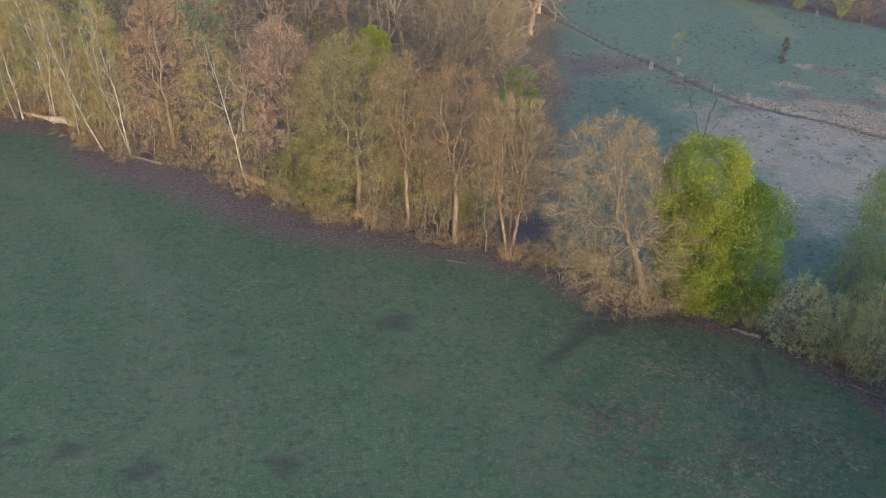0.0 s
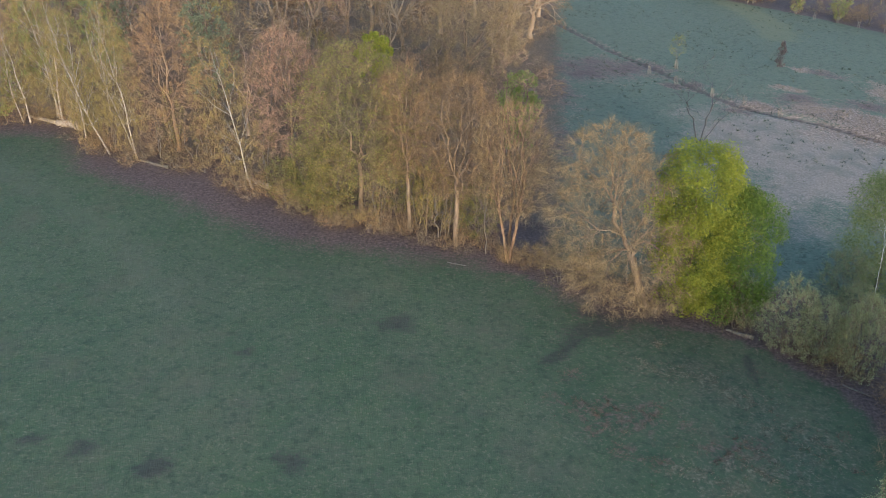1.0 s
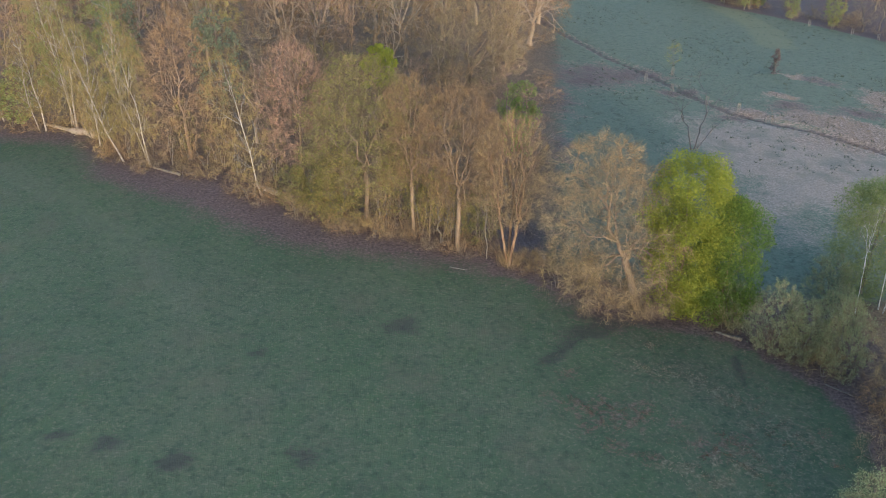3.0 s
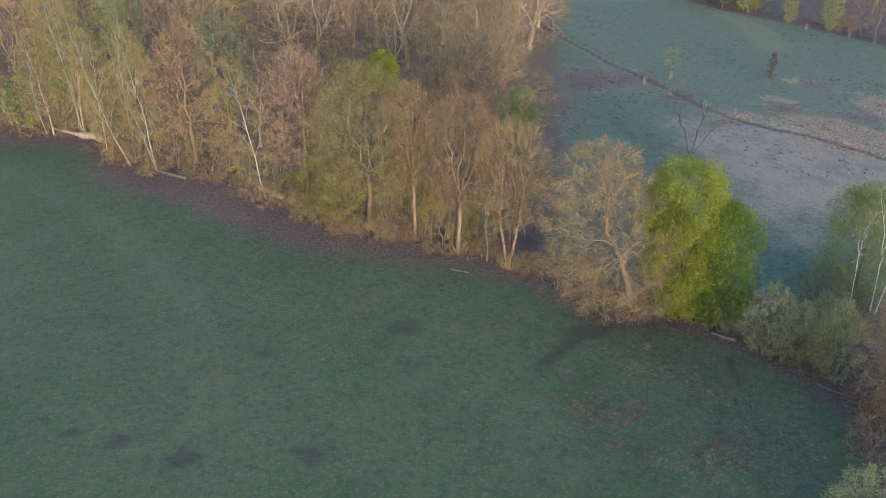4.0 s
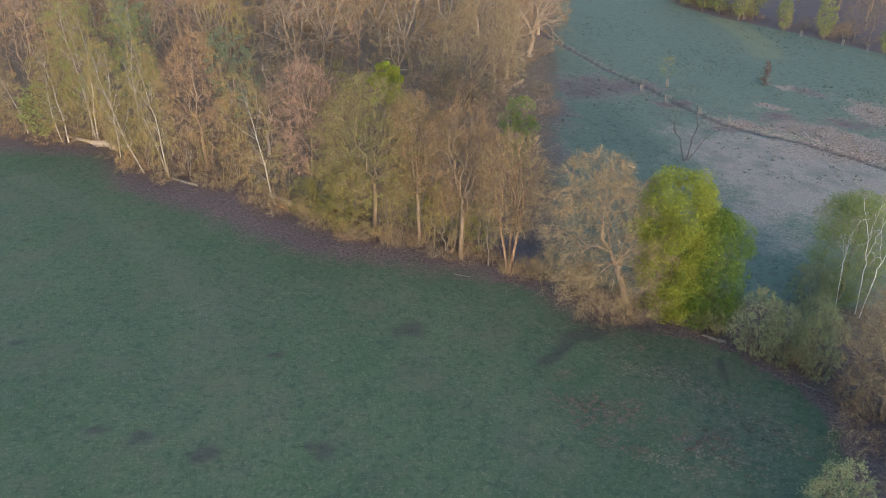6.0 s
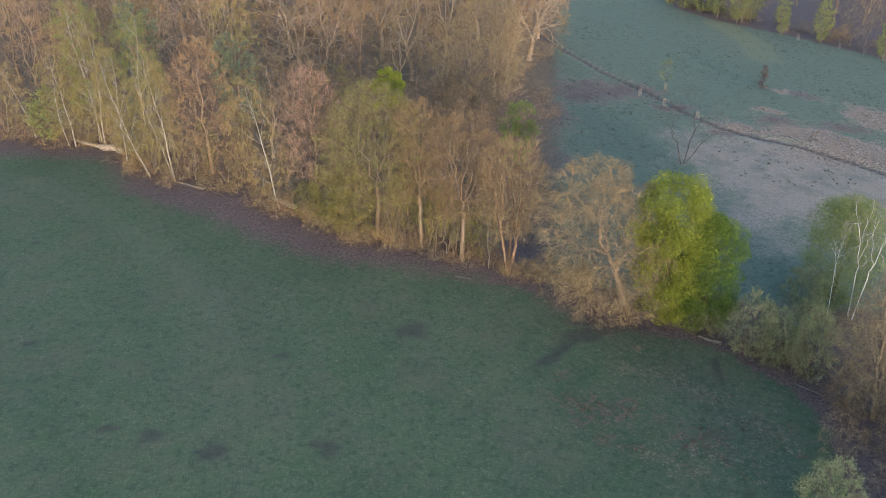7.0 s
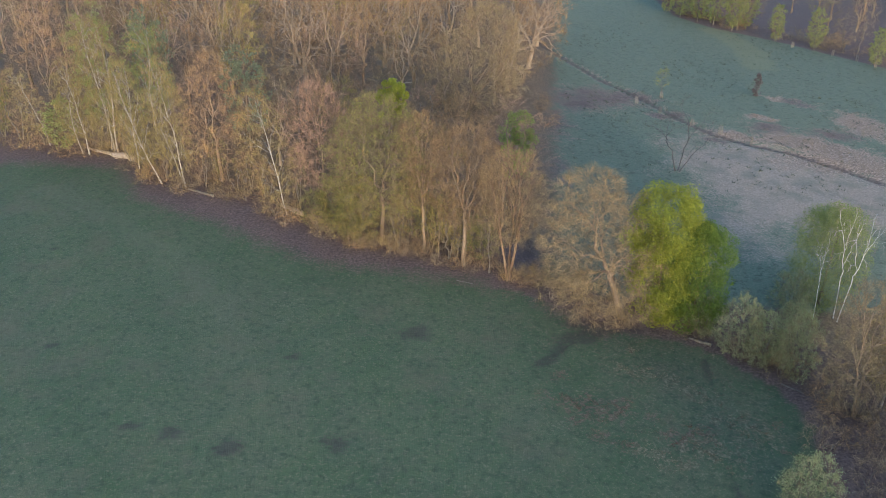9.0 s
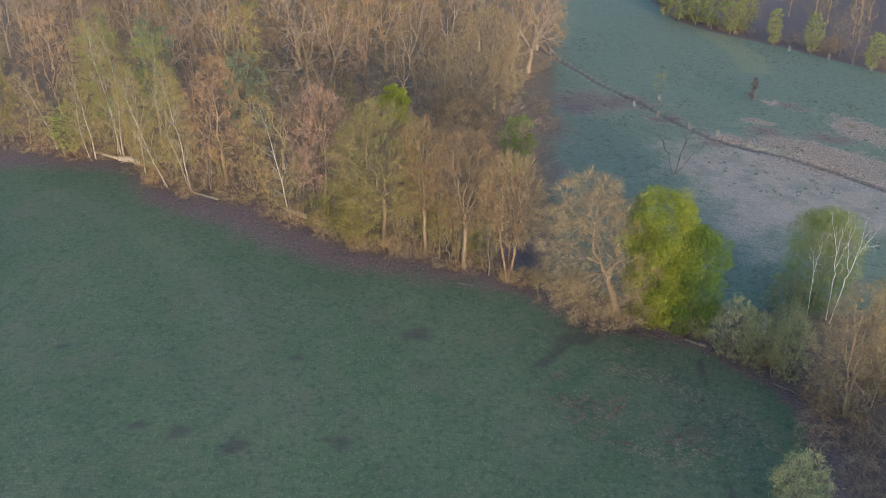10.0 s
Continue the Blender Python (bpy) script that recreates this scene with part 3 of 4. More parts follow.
def grow_leafy(seed, bark, leaf, h, w, low, leaves, leaf_size, r=0.25, clumps=110, crown="block"):
    """A dense leafy crown round a hidden trunk, with an uneven surface."""
    form = grow(seed, bark, TWIG_OLIVE, h=h * 0.96, w=w * 0.9, low=low, split=1.2, r=r, n=70, crown="block", leader=0.85, twigs=1, subs=0, width=0.03, cheap=True)
    rng = np.random.default_rng(seed + 1)
    heart, size = [], []
    while len(heart) < clumps:
        u, a = rng.uniform(0, 1) ** 0.9, rng.uniform(0, 6.28)
        z = low + (h - low) * (0.03 + 0.91 * u)
        reach = CROWNS[crown](u) * w / 2 * (0.68 + 0.32 * min(1, u * 2.6)) * (rng.uniform(0.62, 0.92) if rng.uniform() < 0.8 else rng.uniform(0.1, 0.6)) * float(lumps(a, z * 0.6, seed))
        heart.append((math.cos(a) * reach, math.sin(a) * reach, z))
        size.append(w * rng.uniform(0.085, 0.165))
    heart, size = np.array(heart), np.array(size)
    own = rng.choice(clumps, leaves, p=size ** 2 / (size ** 2).sum())
    way = rng.normal(0, 1, (leaves, 3))
    way /= np.linalg.norm(way, axis=1)[:, None]
    way[:, 2] = way[:, 2] * 0.9 + 0.12
    at = heart[own] + way * (size[own] * rng.uniform(0.25, 1.0, leaves) ** 0.45 * rng.choice([1.0, 1.22], leaves, p=[0.88, 0.12]))[:, None]
    at[:, 2] = np.maximum(at[:, 2], 0.15)
    form["leaves"] = leaf_mesh("leaves", at, leaf_size, rng, leaf)
    form["size"] = (h, w)
    return form


def plant(name, form, x, y, h, w, turn, label, category="tree", group="", lean=(0, 0), crown_label=""):
    """Sets a grown form at x, y, with its height and crown's width in metres. lean: degrees towards +x and +y."""
    height, spread = form["size"]
    thing, parts = new(name), {}
    z = ground_z(x, y) - 0.05
    thing.matrix_basis = pose(x, y, z, -lean[1], lean[0], 0) @ pose(0, 0, 0, 0, 0, turn) @ Matrix.Diagonal((w / spread, w / spread, h / height, 1))
    for key in ("trunk", "crown", "leaves"):
        if key in form:
            parts[key] = new(key, form[key])
            parts[key].parent = parts["crown"] if key == "leaves" else thing
    return tagged(thing, label, category, group)


CHEAP = dict(cheap=True, h=20, low=2.2, split=3.2, r=0.25, n=150, twig_len=1.25, twigs=7, subs=3, width=0.044, jag=0.22, up=0.06, spread=62, outer=0.5)
BARE = [grow(11 + i, BARK_BROWN, TWIG_BROWN, h=22, w=12, low=4, split=5.0, r=0.30, n=420, crown="dome", jag=0.17, twig_len=1.1, twigs=8, subs=3, width=0.032) for i in range(2)]
RED = [grow(31 + i, BARK_BROWN, TWIG_RED, h=21, w=11, low=4.5, split=5.5, r=0.25, pipe=0.42, n=400, crown="dome", jag=0.13, up=0.28, twig_len=1.1, twigs=8, subs=3, width=0.032) for i in range(2)]
TAWNY_OAK = [grow(47, BARK_BROWN, TWIG_TAWNY, h=24, w=18, low=0.8, split=2.5, r=0.30, n=1100, crown="full", stems=3, gap=0.5, off=(4.5, 0.0), up=0.06, spread=60, jag=0.20, twig_len=1.25, width=0.038, twigs=9, subs=3, outer=0.55)]
OAK = [grow(41 + i, BARK_PALE, TWIG_BROWN, h=24, w=17, low=3.0, split=4.0, r=0.46, pipe=0.42, n=420, crown="full", up=0.05, spread=64, jag=0.30, twig_len=1.3, width=0.040, twigs=7, subs=3, outer=0.5) for i in range(3)]
FILL = [grow(51 + i, b, t, w=12, crown=c, **CHEAP) for i, (t, b, c) in enumerate(((TWIG_BROWN, BARK_TAN, "dome"), (TWIG_RED, BARK_BROWN, "full"), (TWIG_GREY, BARK_GREY, "round"), (TWIG_OLIVE, BARK_TAN, "dome"), (TWIG_TAWNY, BARK_PALE, "dome")))]
# coarse tree for the unseen row that only casts shade
SHADE_TREE = [grow(56, BARK_BROWN, TWIG_BROWN, cheap=True, h=16, w=8, low=2, split=2.5, r=0.18, n=55, crown="round", twig_len=1.3, twigs=4, subs=2, width=0.11, jag=0.2)]
LOW = [grow(53 + i, BARK_GREY, t, w=6, cheap=True, h=10, low=1.5, split=1.5, r=0.13, n=75, stems=2, gap=0.2, crown="dome", twig_len=0.95, twigs=6, subs=3, width=0.032, jag=0.2, up=0.08, spread=60) for i, t in enumerate((TWIG_BROWN, TWIG_RED, TWIG_GREY, TWIG_OLIVE))]
DISTANT = [grow(57 + i, BARK_TAN, t, cheap=True, h=20, w=11, low=4, split=5, r=0.26, n=80, crown="dome", twig_len=1.4, twigs=5, subs=2, width=0.07, jag=0.2, up=0.08, spread=60) for i, t in enumerate((TWIG_BROWN, TWIG_RED, TWIG_GREY, TWIG_OLIVE))]
FILL_BIRCH = [grow(58, BARK_BIRCH, TWIG_OLIVE, LEAF_OLIVE, cheap=True, h=22, w=6.5, low=3, split=3, r=0.13, n=95, leader=0.95, crown="slim", rise=0.9, droop=0.45, up=0.0, twigs=6, subs=3, twig_len=1.3, leaves=1, leaf_size=0.19, width=0.045)]
BIRCH = [grow(61 + i, BARK_BIRCH, TWIG_GOLD, LEAF_GOLD, h=21, w=6, low=3.5, split=4.5, r=0.115, n=200, leader=0.96, crown="full", rise=1.4, jag=0.16, droop=0.38, up=0.0, twig_len=1.15, twigs=7, subs=3, width=0.028, leaves=1, leaf_size=0.12) for i in range(3)]
GREEN_BIRCH = [grow(71, BARK_BIRCH, TWIG_OLIVE, LEAF_SOFT, h=26, w=8, low=6, split=6, r=0.13, n=230, leader=0.96, crown="full", rise=1.2, droop=0.40, up=0.0, twig_len=1.15, twigs=7, subs=3, width=0.028, leaves=2, leaf_size=0.16)]
BARE_BIRCH = [grow(75, BARK_WHITE, TWIG_PALE, h=17, w=6, low=6.5, split=6, r=0.066, pipe=0.46, n=70, crown="vase", jag=0.045, twigs=5, subs=2, twig_len=0.9, width=0.018, up=0.3)]
MAPLE = [grow(81, BARK_TAN, TWIG_TAWNY, LEAF_OLIVE, h=24, w=15, low=6.0, split=7.0, r=0.26, pipe=0.46, n=950, crown="dome", jag=0.14, twigs=8, subs=3, twig_len=1.15, width=0.029, leaves=1, leaf_size=0.16)]
OLIVE = [grow(85, BARK_GREY, TWIG_OLIVE, LEAF_MOSS, h=10, w=7.5, low=0.8, split=0.8, r=0.14, stems=3, gap=0.1, n=230, crown="dome", twigs=6, subs=3, twig_len=0.9, width=0.032, leaves=1, leaf_size=0.17, cheap=True)]
MULTI = [grow(91, BARK_ORANGE, TWIG_TAWNY, h=20.5, w=9.5, low=6.0, split=5.0, r=0.27, pipe=0.40, n=760, crown="vase", stems=3, gap=0.22, jag=0.09, up=0.34, twigs=7, subs=4, twig_len=1.1, width=0.024, suckers=60, spread=36)]
ALDER = [grow(95 + i, BARK_TAN, TWIG_BROWN, h=21.5, w=11, low=7.0, split=6.5, r=0.26, pipe=0.40, n=820, crown="vase", jag=0.10, up=0.32, twigs=7, subs=4, twig_len=1.1, width=0.024, suckers=35, spread=38) for i in range(2)]
SLIM = [grow(98, BARK_TAN, TWIG_BROWN, h=20, w=7.5, low=7, split=6.0, r=0.21, pipe=0.42, n=420, crown="vase", jag=0.12, up=0.30, twigs=7, subs=4, twig_len=1.05, width=0.024, suckers=20)]
WILLOW = [grow(101, BARK_TAN, TWIG_TAWNY, h=19.5, w=15, low=1.6, split=6.0, r=0.37, pipe=0.53, n=1500, crown="full", off=(-4.9, 0.5), jag=0.19, up=0.05, droop=0.04, twigs=9, subs=3, twig_len=1.15, width=0.026, suckers=45, spread=68)]
THICKET = [grow(105, BARK_TAN, TWIG_TAWNY, h=17, w=11.5, low=2.5, split=4.0, r=0.24, stems=2, gap=0.3, pipe=0.43, n=640, crown="dome", jag=0.19, up=0.08, twigs=8, subs=3, twig_len=1.05, width=0.028, suckers=40, spread=60)]
LUSH = [grow_leafy(111, BARK_BROWN, LEAF_BRIGHT, 19.6, 9.0, 0.5, 62000, 0.19, clumps=240, crown="slab")]
LUSH_GREEN = [grow_leafy(115, BARK_BROWN, LEAF_GREEN, 14.0, 8.5, 0.5, 34000, 0.19, r=0.2, clumps=150)]
GREEN_BUSH = [grow_leafy(119, BARK_BROWN, LEAF_SPRING, 12.0, 6.0, 1.0, 15000, 0.19, r=0.14, clumps=70)]
LUSH_TOP = [grow_leafy(117, BARK_BROWN, LEAF_BRIGHT, 16.5, 5.0, 11.0, 8500, 0.24, r=0.16, clumps=34)]
FRESH = [grow(121, BARK_GREY, TWIG_OLIVE, LEAF_YOUNG, h=12, w=6, low=1.2, split=1.2, r=0.10, n=150, leader=0.9, crown="round", twigs=4, subs=2, leaves=2, leaf_size=0.36, width=0.03, cheap=True)]
WEEP = [grow_leafy(125, BARK_GREY, LEAF_SOFT, 15.0, 9.5, 0.4, 34000, 0.17, r=0.2, clumps=190)]
PINE = [grow(131, BARK_BROWN, TWIG_DARK, LEAF_PINE, h=20, w=8, low=5, split=5, r=0.20, n=170, leader=0.95, crown="full", rise=0.1, up=0.2, twigs=5, subs=2, leaves=4, leaf_size=0.30, width=0.03, cheap=True)]
SAGE = [grow(141 + i, BARK_GREY, TWIG_GREY, LEAF_SAGE, h=7, w=7, low=0.4, split=0.5, r=0.16, stems=5, gap=0.1, n=260, crown="dome", jag=0.15, twigs=5, subs=3, twig_len=0.75, width=0.024, leaves=2, leaf_size=0.145, cheap=True) for i in range(2)]
BRUSH = [grow(151 + i, BARK_GREY, t, h=4, w=4.5, low=0.2, split=0.25, r=0.07, stems=5, gap=0.05, n=50, crown="dome", jag=0.25, up=0.0, droop=0.1, twigs=6, subs=3, twig_len=0.85, width=0.025, cheap=True, spread=70) for i, t in enumerate((TWIG_BROWN, TWIG_GREY, TWIG_GOLD))]
DARK = [grow(165, BARK_DARK, TWIG_DARK, LEAF_MAROON, h=5, w=1.9, low=0.2, split=0.3, r=0.08, n=60, leader=0.9, crown="full", twigs=4, subs=2, twig_len=0.5, leaves=3, leaf_size=0.22, width=0.03)]
SNAG = [grow(161, BARK_DARK, TWIG_DARK, h=12, w=9, low=3, split=2.4, r=0.085, n=70, stems=3, gap=0.3, crown="vase", jag=0.14, twigs=3, subs=2, twig_len=1.0, width=0.022)]
SAPLING = [grow(163, BARK_GREY, TWIG_OLIVE, LEAF_SOFT, h=6, w=3.4, low=2.0, split=2.0, r=0.05, n=45, leader=0.8, crown="round", twigs=3, subs=2, twig_len=0.5, width=0.03, leaves=1, leaf_size=0.16)]

EDGE = "trees of the wood edge"
BACK = "trees deeper in the wood"
FAR = "trees of the far wood"

# wood edge, from its far end to the corner
for i, (x, y, h, w, lean) in enumerate([(-74.2, 112.8, 14.5, 5, (-17, 0)), (-66.3, 110.4, 17.5, 6, (-5, 0)), (-61.0, 109.9, 25, 7, (-4, 0)), (-50.4, 100.9, 20.5, 6, (-12, 0)),
                                        (-46.5, 100.5, 22, 6, (-6, 0)), (-47.4, 102.0, 20, 5, (-3, 0)), (-28.7, 93.6, 20, 6.5, (-12, 0)), (-67.5, 110.6, 14, 4.5, (-2, 0)), (-56.0, 106.0, 19, 5, (-3, 2)), (-63.5, 113, 22, 5.5, (-1, 0))]):
    plant("birch_tree", BIRCH[i % 3], x, y, h, w * 1.15, 40 * i, "slender white-barked birch with thin yellowish hanging twigs", "birch tree", EDGE, lean)
plant("birch_tree", GREEN_BIRCH[0], -62.5, 112.0, 26.5, 9.0, 20, "tall white-barked birch with pale green young leaves", "birch tree", EDGE, (-1, 0))
plant("birch_tree", GREEN_BIRCH[0], -56.8, 116.5, 23, 7.5, 130, "tall white-barked birch with pale green young leaves", "birch tree", EDGE, (-1, 0))
plant("bare_tree", BARE[0], -41.6, 103.5, 21.5, 12, 0, "bare brown tree with upright twigs at the wood edge", "tree", EDGE)
plant("bare_tree", RED[0], -23.1, 94.0, 21.5, 11, 0, "bare tree with a reddish twiggy crown", "tree", EDGE)
plant("maple_tree", MAPLE[0], -13.6, 88.0, 21.6, 17.0, 30, "broad tree with yellow-green opening buds", "tree", EDGE)
plant("small_tree", OLIVE[0], -16.7, 87.5, 10.5, 8, 0, "low olive-green tree at the foot of the wood edge", "tree", EDGE)
plant("small_tree", OLIVE[0], -20.5, 90.0, 9.0, 7, 100, "low olive-green tree at the foot of the wood edge", "tree", EDGE)
plant("small_tree", OLIVE[0], -9.5, 89.5, 10.0, 7, 200, "low olive-green tree at the foot of the wood edge", "tree", EDGE)
plant("small_tree", OLIVE[0], 0.8, 84.0, 8.0, 6, 300, "low olive-green tree at the foot of the wood edge", "tree", EDGE)
for i, (x, y, h, w) in enumerate([(-18.5, 87.4, 7.0, 6.0), (-23.8, 91.0, 6.0, 5.5), (-5.0, 88.0, 8.5, 6.0)]):
    plant("small_tree", OLIVE[0], x, y, h, w, 63 * i, "low dull-green shrubby tree at the foot of the wood edge", "tree", EDGE)
plant("alder_tree", SLIM[0], -7.5, 85.1, 21, 8.5, 80, "slim bare brown tree with a light trunk", "tree", EDGE)
plant("thin_tree", FILL[0], -5.4, 83.8, 9, 3.2, 0, "thin bare sapling among larger trunks", "tree", EDGE)
plant("alder_tree", ALDER[0], -1.8, 82.0, 20.3, 11.0, 0, "bare tree with pale brown trunk forking into upright limbs", "tree", EDGE)
plant("thin_tree", FILL[2], 1.7, 80.3, 15, 4.0, 60, "thin bare tree with a straight grey stem", "tree", EDGE)
plant("alder_tree", MULTI[0], 4.3, 79.2, 18.9, 9.2, 10, "bare many-stemmed tree with rust-coloured trunks and upright twigs", "tree", EDGE)
plant("willow_tree", WILLOW[0], 18.4, 72.0, 19.8, 16.4, 0, "wide leaning willow with tawny twigs down to the grass", "willow tree", EDGE)
plant("leafy_tree", LUSH[0], 22.3, 71.0, 18.9, 8.9, 0, "dense bright yellow-green leafy tree", "tree", EDGE)
plant("leafy_tree", LUSH_GREEN[0], 26.7, 70.0, 14.8, 7.6, 0, "dense fresh green leafy tree beside a taller yellow-green one", "tree", EDGE)
for i, (x, y, h, w) in enumerate([(27.7, 70.0, 5.5, 5.5), (31.2, 66.4, 7.6, 7.0), (33.6, 64.6, 7.0, 5.5), (36.6, 62.4, 9.0, 5.5), (31.0, 40.3, 7.4, 6.6), (40.6, 77.2, 6.0, 6.0), (38.2, 68.5, 6.5, 5.5)]):
    plant("willow_bush", SAGE[i % 2], x, y, h, w, 70 * i, "rounded grey-green willow bush with pale young leaves", "bush", "willow bushes by the stream")
plant("willow_tree", WEEP[0], 44.9, 79.0, 14.4, 9.6, 0, "soft green willow with hanging twigs behind the bushes", "willow tree", EDGE)
plant("birch_tree", BARE_BIRCH[0], 45.7, 75.6, 17.6, 5.2, 0, "bare birch with bright white forking stems", "birch tree", EDGE, (-4, 0))
plant("birch_tree", BARE_BIRCH[0], 45.9, 74.8, 16.6, 5.5, 140, "bare birch with bright white forking stems", "birch tree", EDGE, (5, 0))
plant("birch_tree", BARE_BIRCH[0], 42.7, 74.3, 13.8, 3.4, 60, "bare birch with bright white forking stems", "birch tree", EDGE, (-5, 0))
plant("bare_tree", THICKET[0], 41.2, 55.9, 17.0, 11.0, 0, "bare tree with orange-brown twigs above a dark thicket", "tree", EDGE, (-5, 0))
plant("bare_tree", THICKET[0], 46.8, 61.0, 14.5, 9.5, 90, "bare tree with orange-brown twigs above a dark thicket", "tree", EDGE)
plant("birch_tree", BIRCH[1], 44.7, 57.7, 20, 5.5, 0, "slender white-barked birch with thin yellowish hanging twigs", "birch tree", EDGE, (-2, 0))
plant("birch_tree", BIRCH[2], 46.2, 55.5, 19, 5.0, 70, "slender white-barked birch with thin yellowish hanging twigs", "birch tree", EDGE, (1, 0))
plant("small_tree", LOW[0], -80.0, 114.5, 14, 8, 10, "low bare brown tree in the thicket of the edge", "tree", "thicket trees of the wood edge")
plant("small_tree", FILL[1], -91.0, 116.5, 16, 9, 10, "low bare reddish tree in the thicket of the edge", "tree", "thicket trees of the wood edge")
plant("leafy_tree", OLIVE[0], -85.0, 115.0, 15, 9, 30, "olive-green leafing tree at the wood edge", "tree", EDGE)
plant("small_tree", FRESH[0], -70.6, 111.4, 9.5, 7, 0, "small tree with fresh yellow-green leaves under birches", "tree", EDGE)
plant("leafy_tree", LUSH_TOP[0], -14.4, 107.0, 17.4, 5.0, 90, "bright green leafy tree standing among bare crowns", "tree", BACK)
plant("leafy_tree", GREEN_BUSH[0], 5.6, 111.0, 13.2, 6.0, 40, "fresh green narrow tree at the back of the wood edge", "tree", BACK)
plant("pine_tree", PINE[0], -40.5, 117.0, 19.0, 8.5, 0, "dark blue-green pine among bare trees", "pine tree", BACK)
plant("pine_tree", PINE[0], -60.0, 127.0, 22.0, 7.5, 60, "dark blue-green pine among bare trees", "pine tree", BACK)
plant("bare_tree", SNAG[0], 34.0, 121.0, 14.0, 16.5, 0, "thin dark bare tree on the far meadow", "tree")

# streamside row carried on out of view, added to shade the bushes and pasture
for i in range(72):
    y = 50 - 5.2 * (i // 4) + 1.5 * math.sin(i * 3.1)
    x = 47.5 + 6.5 * (i % 4) + 1.5 * math.sin(i * 1.9) - (50 - y) * 0.10
    plant("bare_tree", (FILL[(0, 4, 1)[i % 3]] if y > 34 else SHADE_TREE[0]), x, y, (10.5 if y > 34 else 15) + 2.0 * math.sin(i * 2.7), 8, 70 * i, "bare streamside tree added out of view to cast shade", "tree", "streamside trees")

# brush and brambles along the edge
rng = np.random.default_rng(7)
for i in range(66):
    k = rng.uniform(2, 16.6)
    j = int(k)
    (ax, ay), (bx, by) = WOOD_EDGE[j], WOOD_EDGE[j + 1]
    x, y = ax + (bx - ax) * (k - j) + rng.normal(0, 1.0), ay + (by - ay) * (k - j) + rng.uniform(-0.8, 4.5)
    plant("brush", BRUSH[int(rng.integers(3))], x, y, rng.uniform(1.6, 4.2), rng.uniform(2.8, 5.0), rng.uniform(0, 360), "tangled leafless brown brush at the wood edge", "bush", "brush along the wood edge")
for i in range(14):
    x = -90 + 33 * (i + rng.uniform(0, 1)) / 14
    plant("brush", BRUSH[(0, 2)[i % 2]], x, 110.5 - 0.05 * (x + 70) + rng.uniform(-1.5, 1.5), rng.uniform(2, 4.5), rng.uniform(3.5, 5), rng.uniform(0, 360), "tangled leafless brown brush at the wood edge", "bush", "brush along the wood edge")
for i in range(34):
    k = rng.uniform(4.0, 8.6)
    j = int(k)
    (ax, ay), (bx, by) = WOOD_EDGE[j], WOOD_EDGE[j + 1]
    plant("brush", BRUSH[(0, 2, 1)[i % 3]], ax + (bx - ax) * (k - j) + rng.normal(0, 0.8), ay + (by - ay) * (k - j) + rng.uniform(-2.6, 0.8), rng.uniform(1.6, 4.6), rng.uniform(3, 5), rng.uniform(0, 360), "tangled leafless brown brush at the wood edge", "bush", "brush along the wood edge")
for i in range(12):
    plant("brush", BRUSH[i % 2], rng.uniform(2, 15), 140 + 5 * i + rng.uniform(-2, 2), rng.uniform(2.5, 5), rng.uniform(4, 7), rng.uniform(0, 360), "bare understorey shrub in the shade of the wood", "bush", "brush in the wood")
for i in range(34):
    x = -17 + 25 * (i + rng.uniform(0, 1)) / 34
    y = 85.6 - 0.33 * (x + 12) + rng.uniform(-2.4, 1.2)
    plant("brush", BRUSH[int(rng.integers(2))], x, y, rng.uniform(1.4, 3.2), rng.uniform(2.4, 4.0), rng.uniform(0, 360), "tangled leafless brown brush at the wood edge", "bush", "brush along the wood edge")
for i, (x, y, h, w) in enumerate([(35.4, 50.2, 5.0, 5.0), (37.5, 53.0, 3.5, 4.5), (40.8, 48.0, 5.5, 6.0), (43.0, 51.5, 5.0, 5.5), (41.5, 43.0, 4.5, 6.0), (45.0, 46.0, 5.0, 6.0), (44, 39, 5, 6), (48, 52, 6, 6), (47, 64, 6, 6), (50, 58, 7, 7), (38.5, 45.0, 4, 5), (39.5, 51.0, 4, 5), (43, 55.5, 5, 6), (38.6, 58.2, 4, 5), (42.0, 61.5, 5, 6), (38, 40, 4, 5), (41, 37.5, 5, 6), (46, 42, 5, 6)]):
    plant("brush", BRUSH[1 if i % 2 == 0 else 0], x, y, h, w, 50 * i, "grey tangled thicket of bare shoots", "bush", "brush along the wood edge")

for i in range(46):
    k = rng.uniform(2.0, 9.6)
    j = int(k)
    (ax, ay), (bx, by) = WOOD_EDGE[j], WOOD_EDGE[j + 1]
    x, y = ax + (bx - ax) * (k - j) + rng.normal(0, 0.8), ay + (by - ay) * (k - j) + rng.uniform(0.6, 6.0)
    n = int(rng.choice([0, 2, 3], p=[0.4, 0.2, 0.4]))
    plant("small_tree", LOW[n], x, y, rng.uniform(5, 11), rng.uniform(4, 6.5), rng.uniform(0, 360), ("low bare brown tree in the thicket of the edge", "", "low bare grey tree in the thicket of the edge", "low olive-tinged tree in the thicket of the edge")[n], "tree", "thicket trees of the wood edge")
plant("willow_bush", BRUSH[2], 9.8, 74.8, 5.2, 6.5, 0, "tawny bare willow bush at the foot of a larger willow", "bush", "willow bushes by the stream")
for i, (x, y, h, w) in enumerate([(8.6, 80.0, 3.4, 4.2), (7.4, 88.0, 3.0, 4.0)]):
    plant("brush", BRUSH[i % 2], x, y, h, w, 80 * i, "tangled leafless brown brush at the wood edge", "bush", "brush along the wood edge")
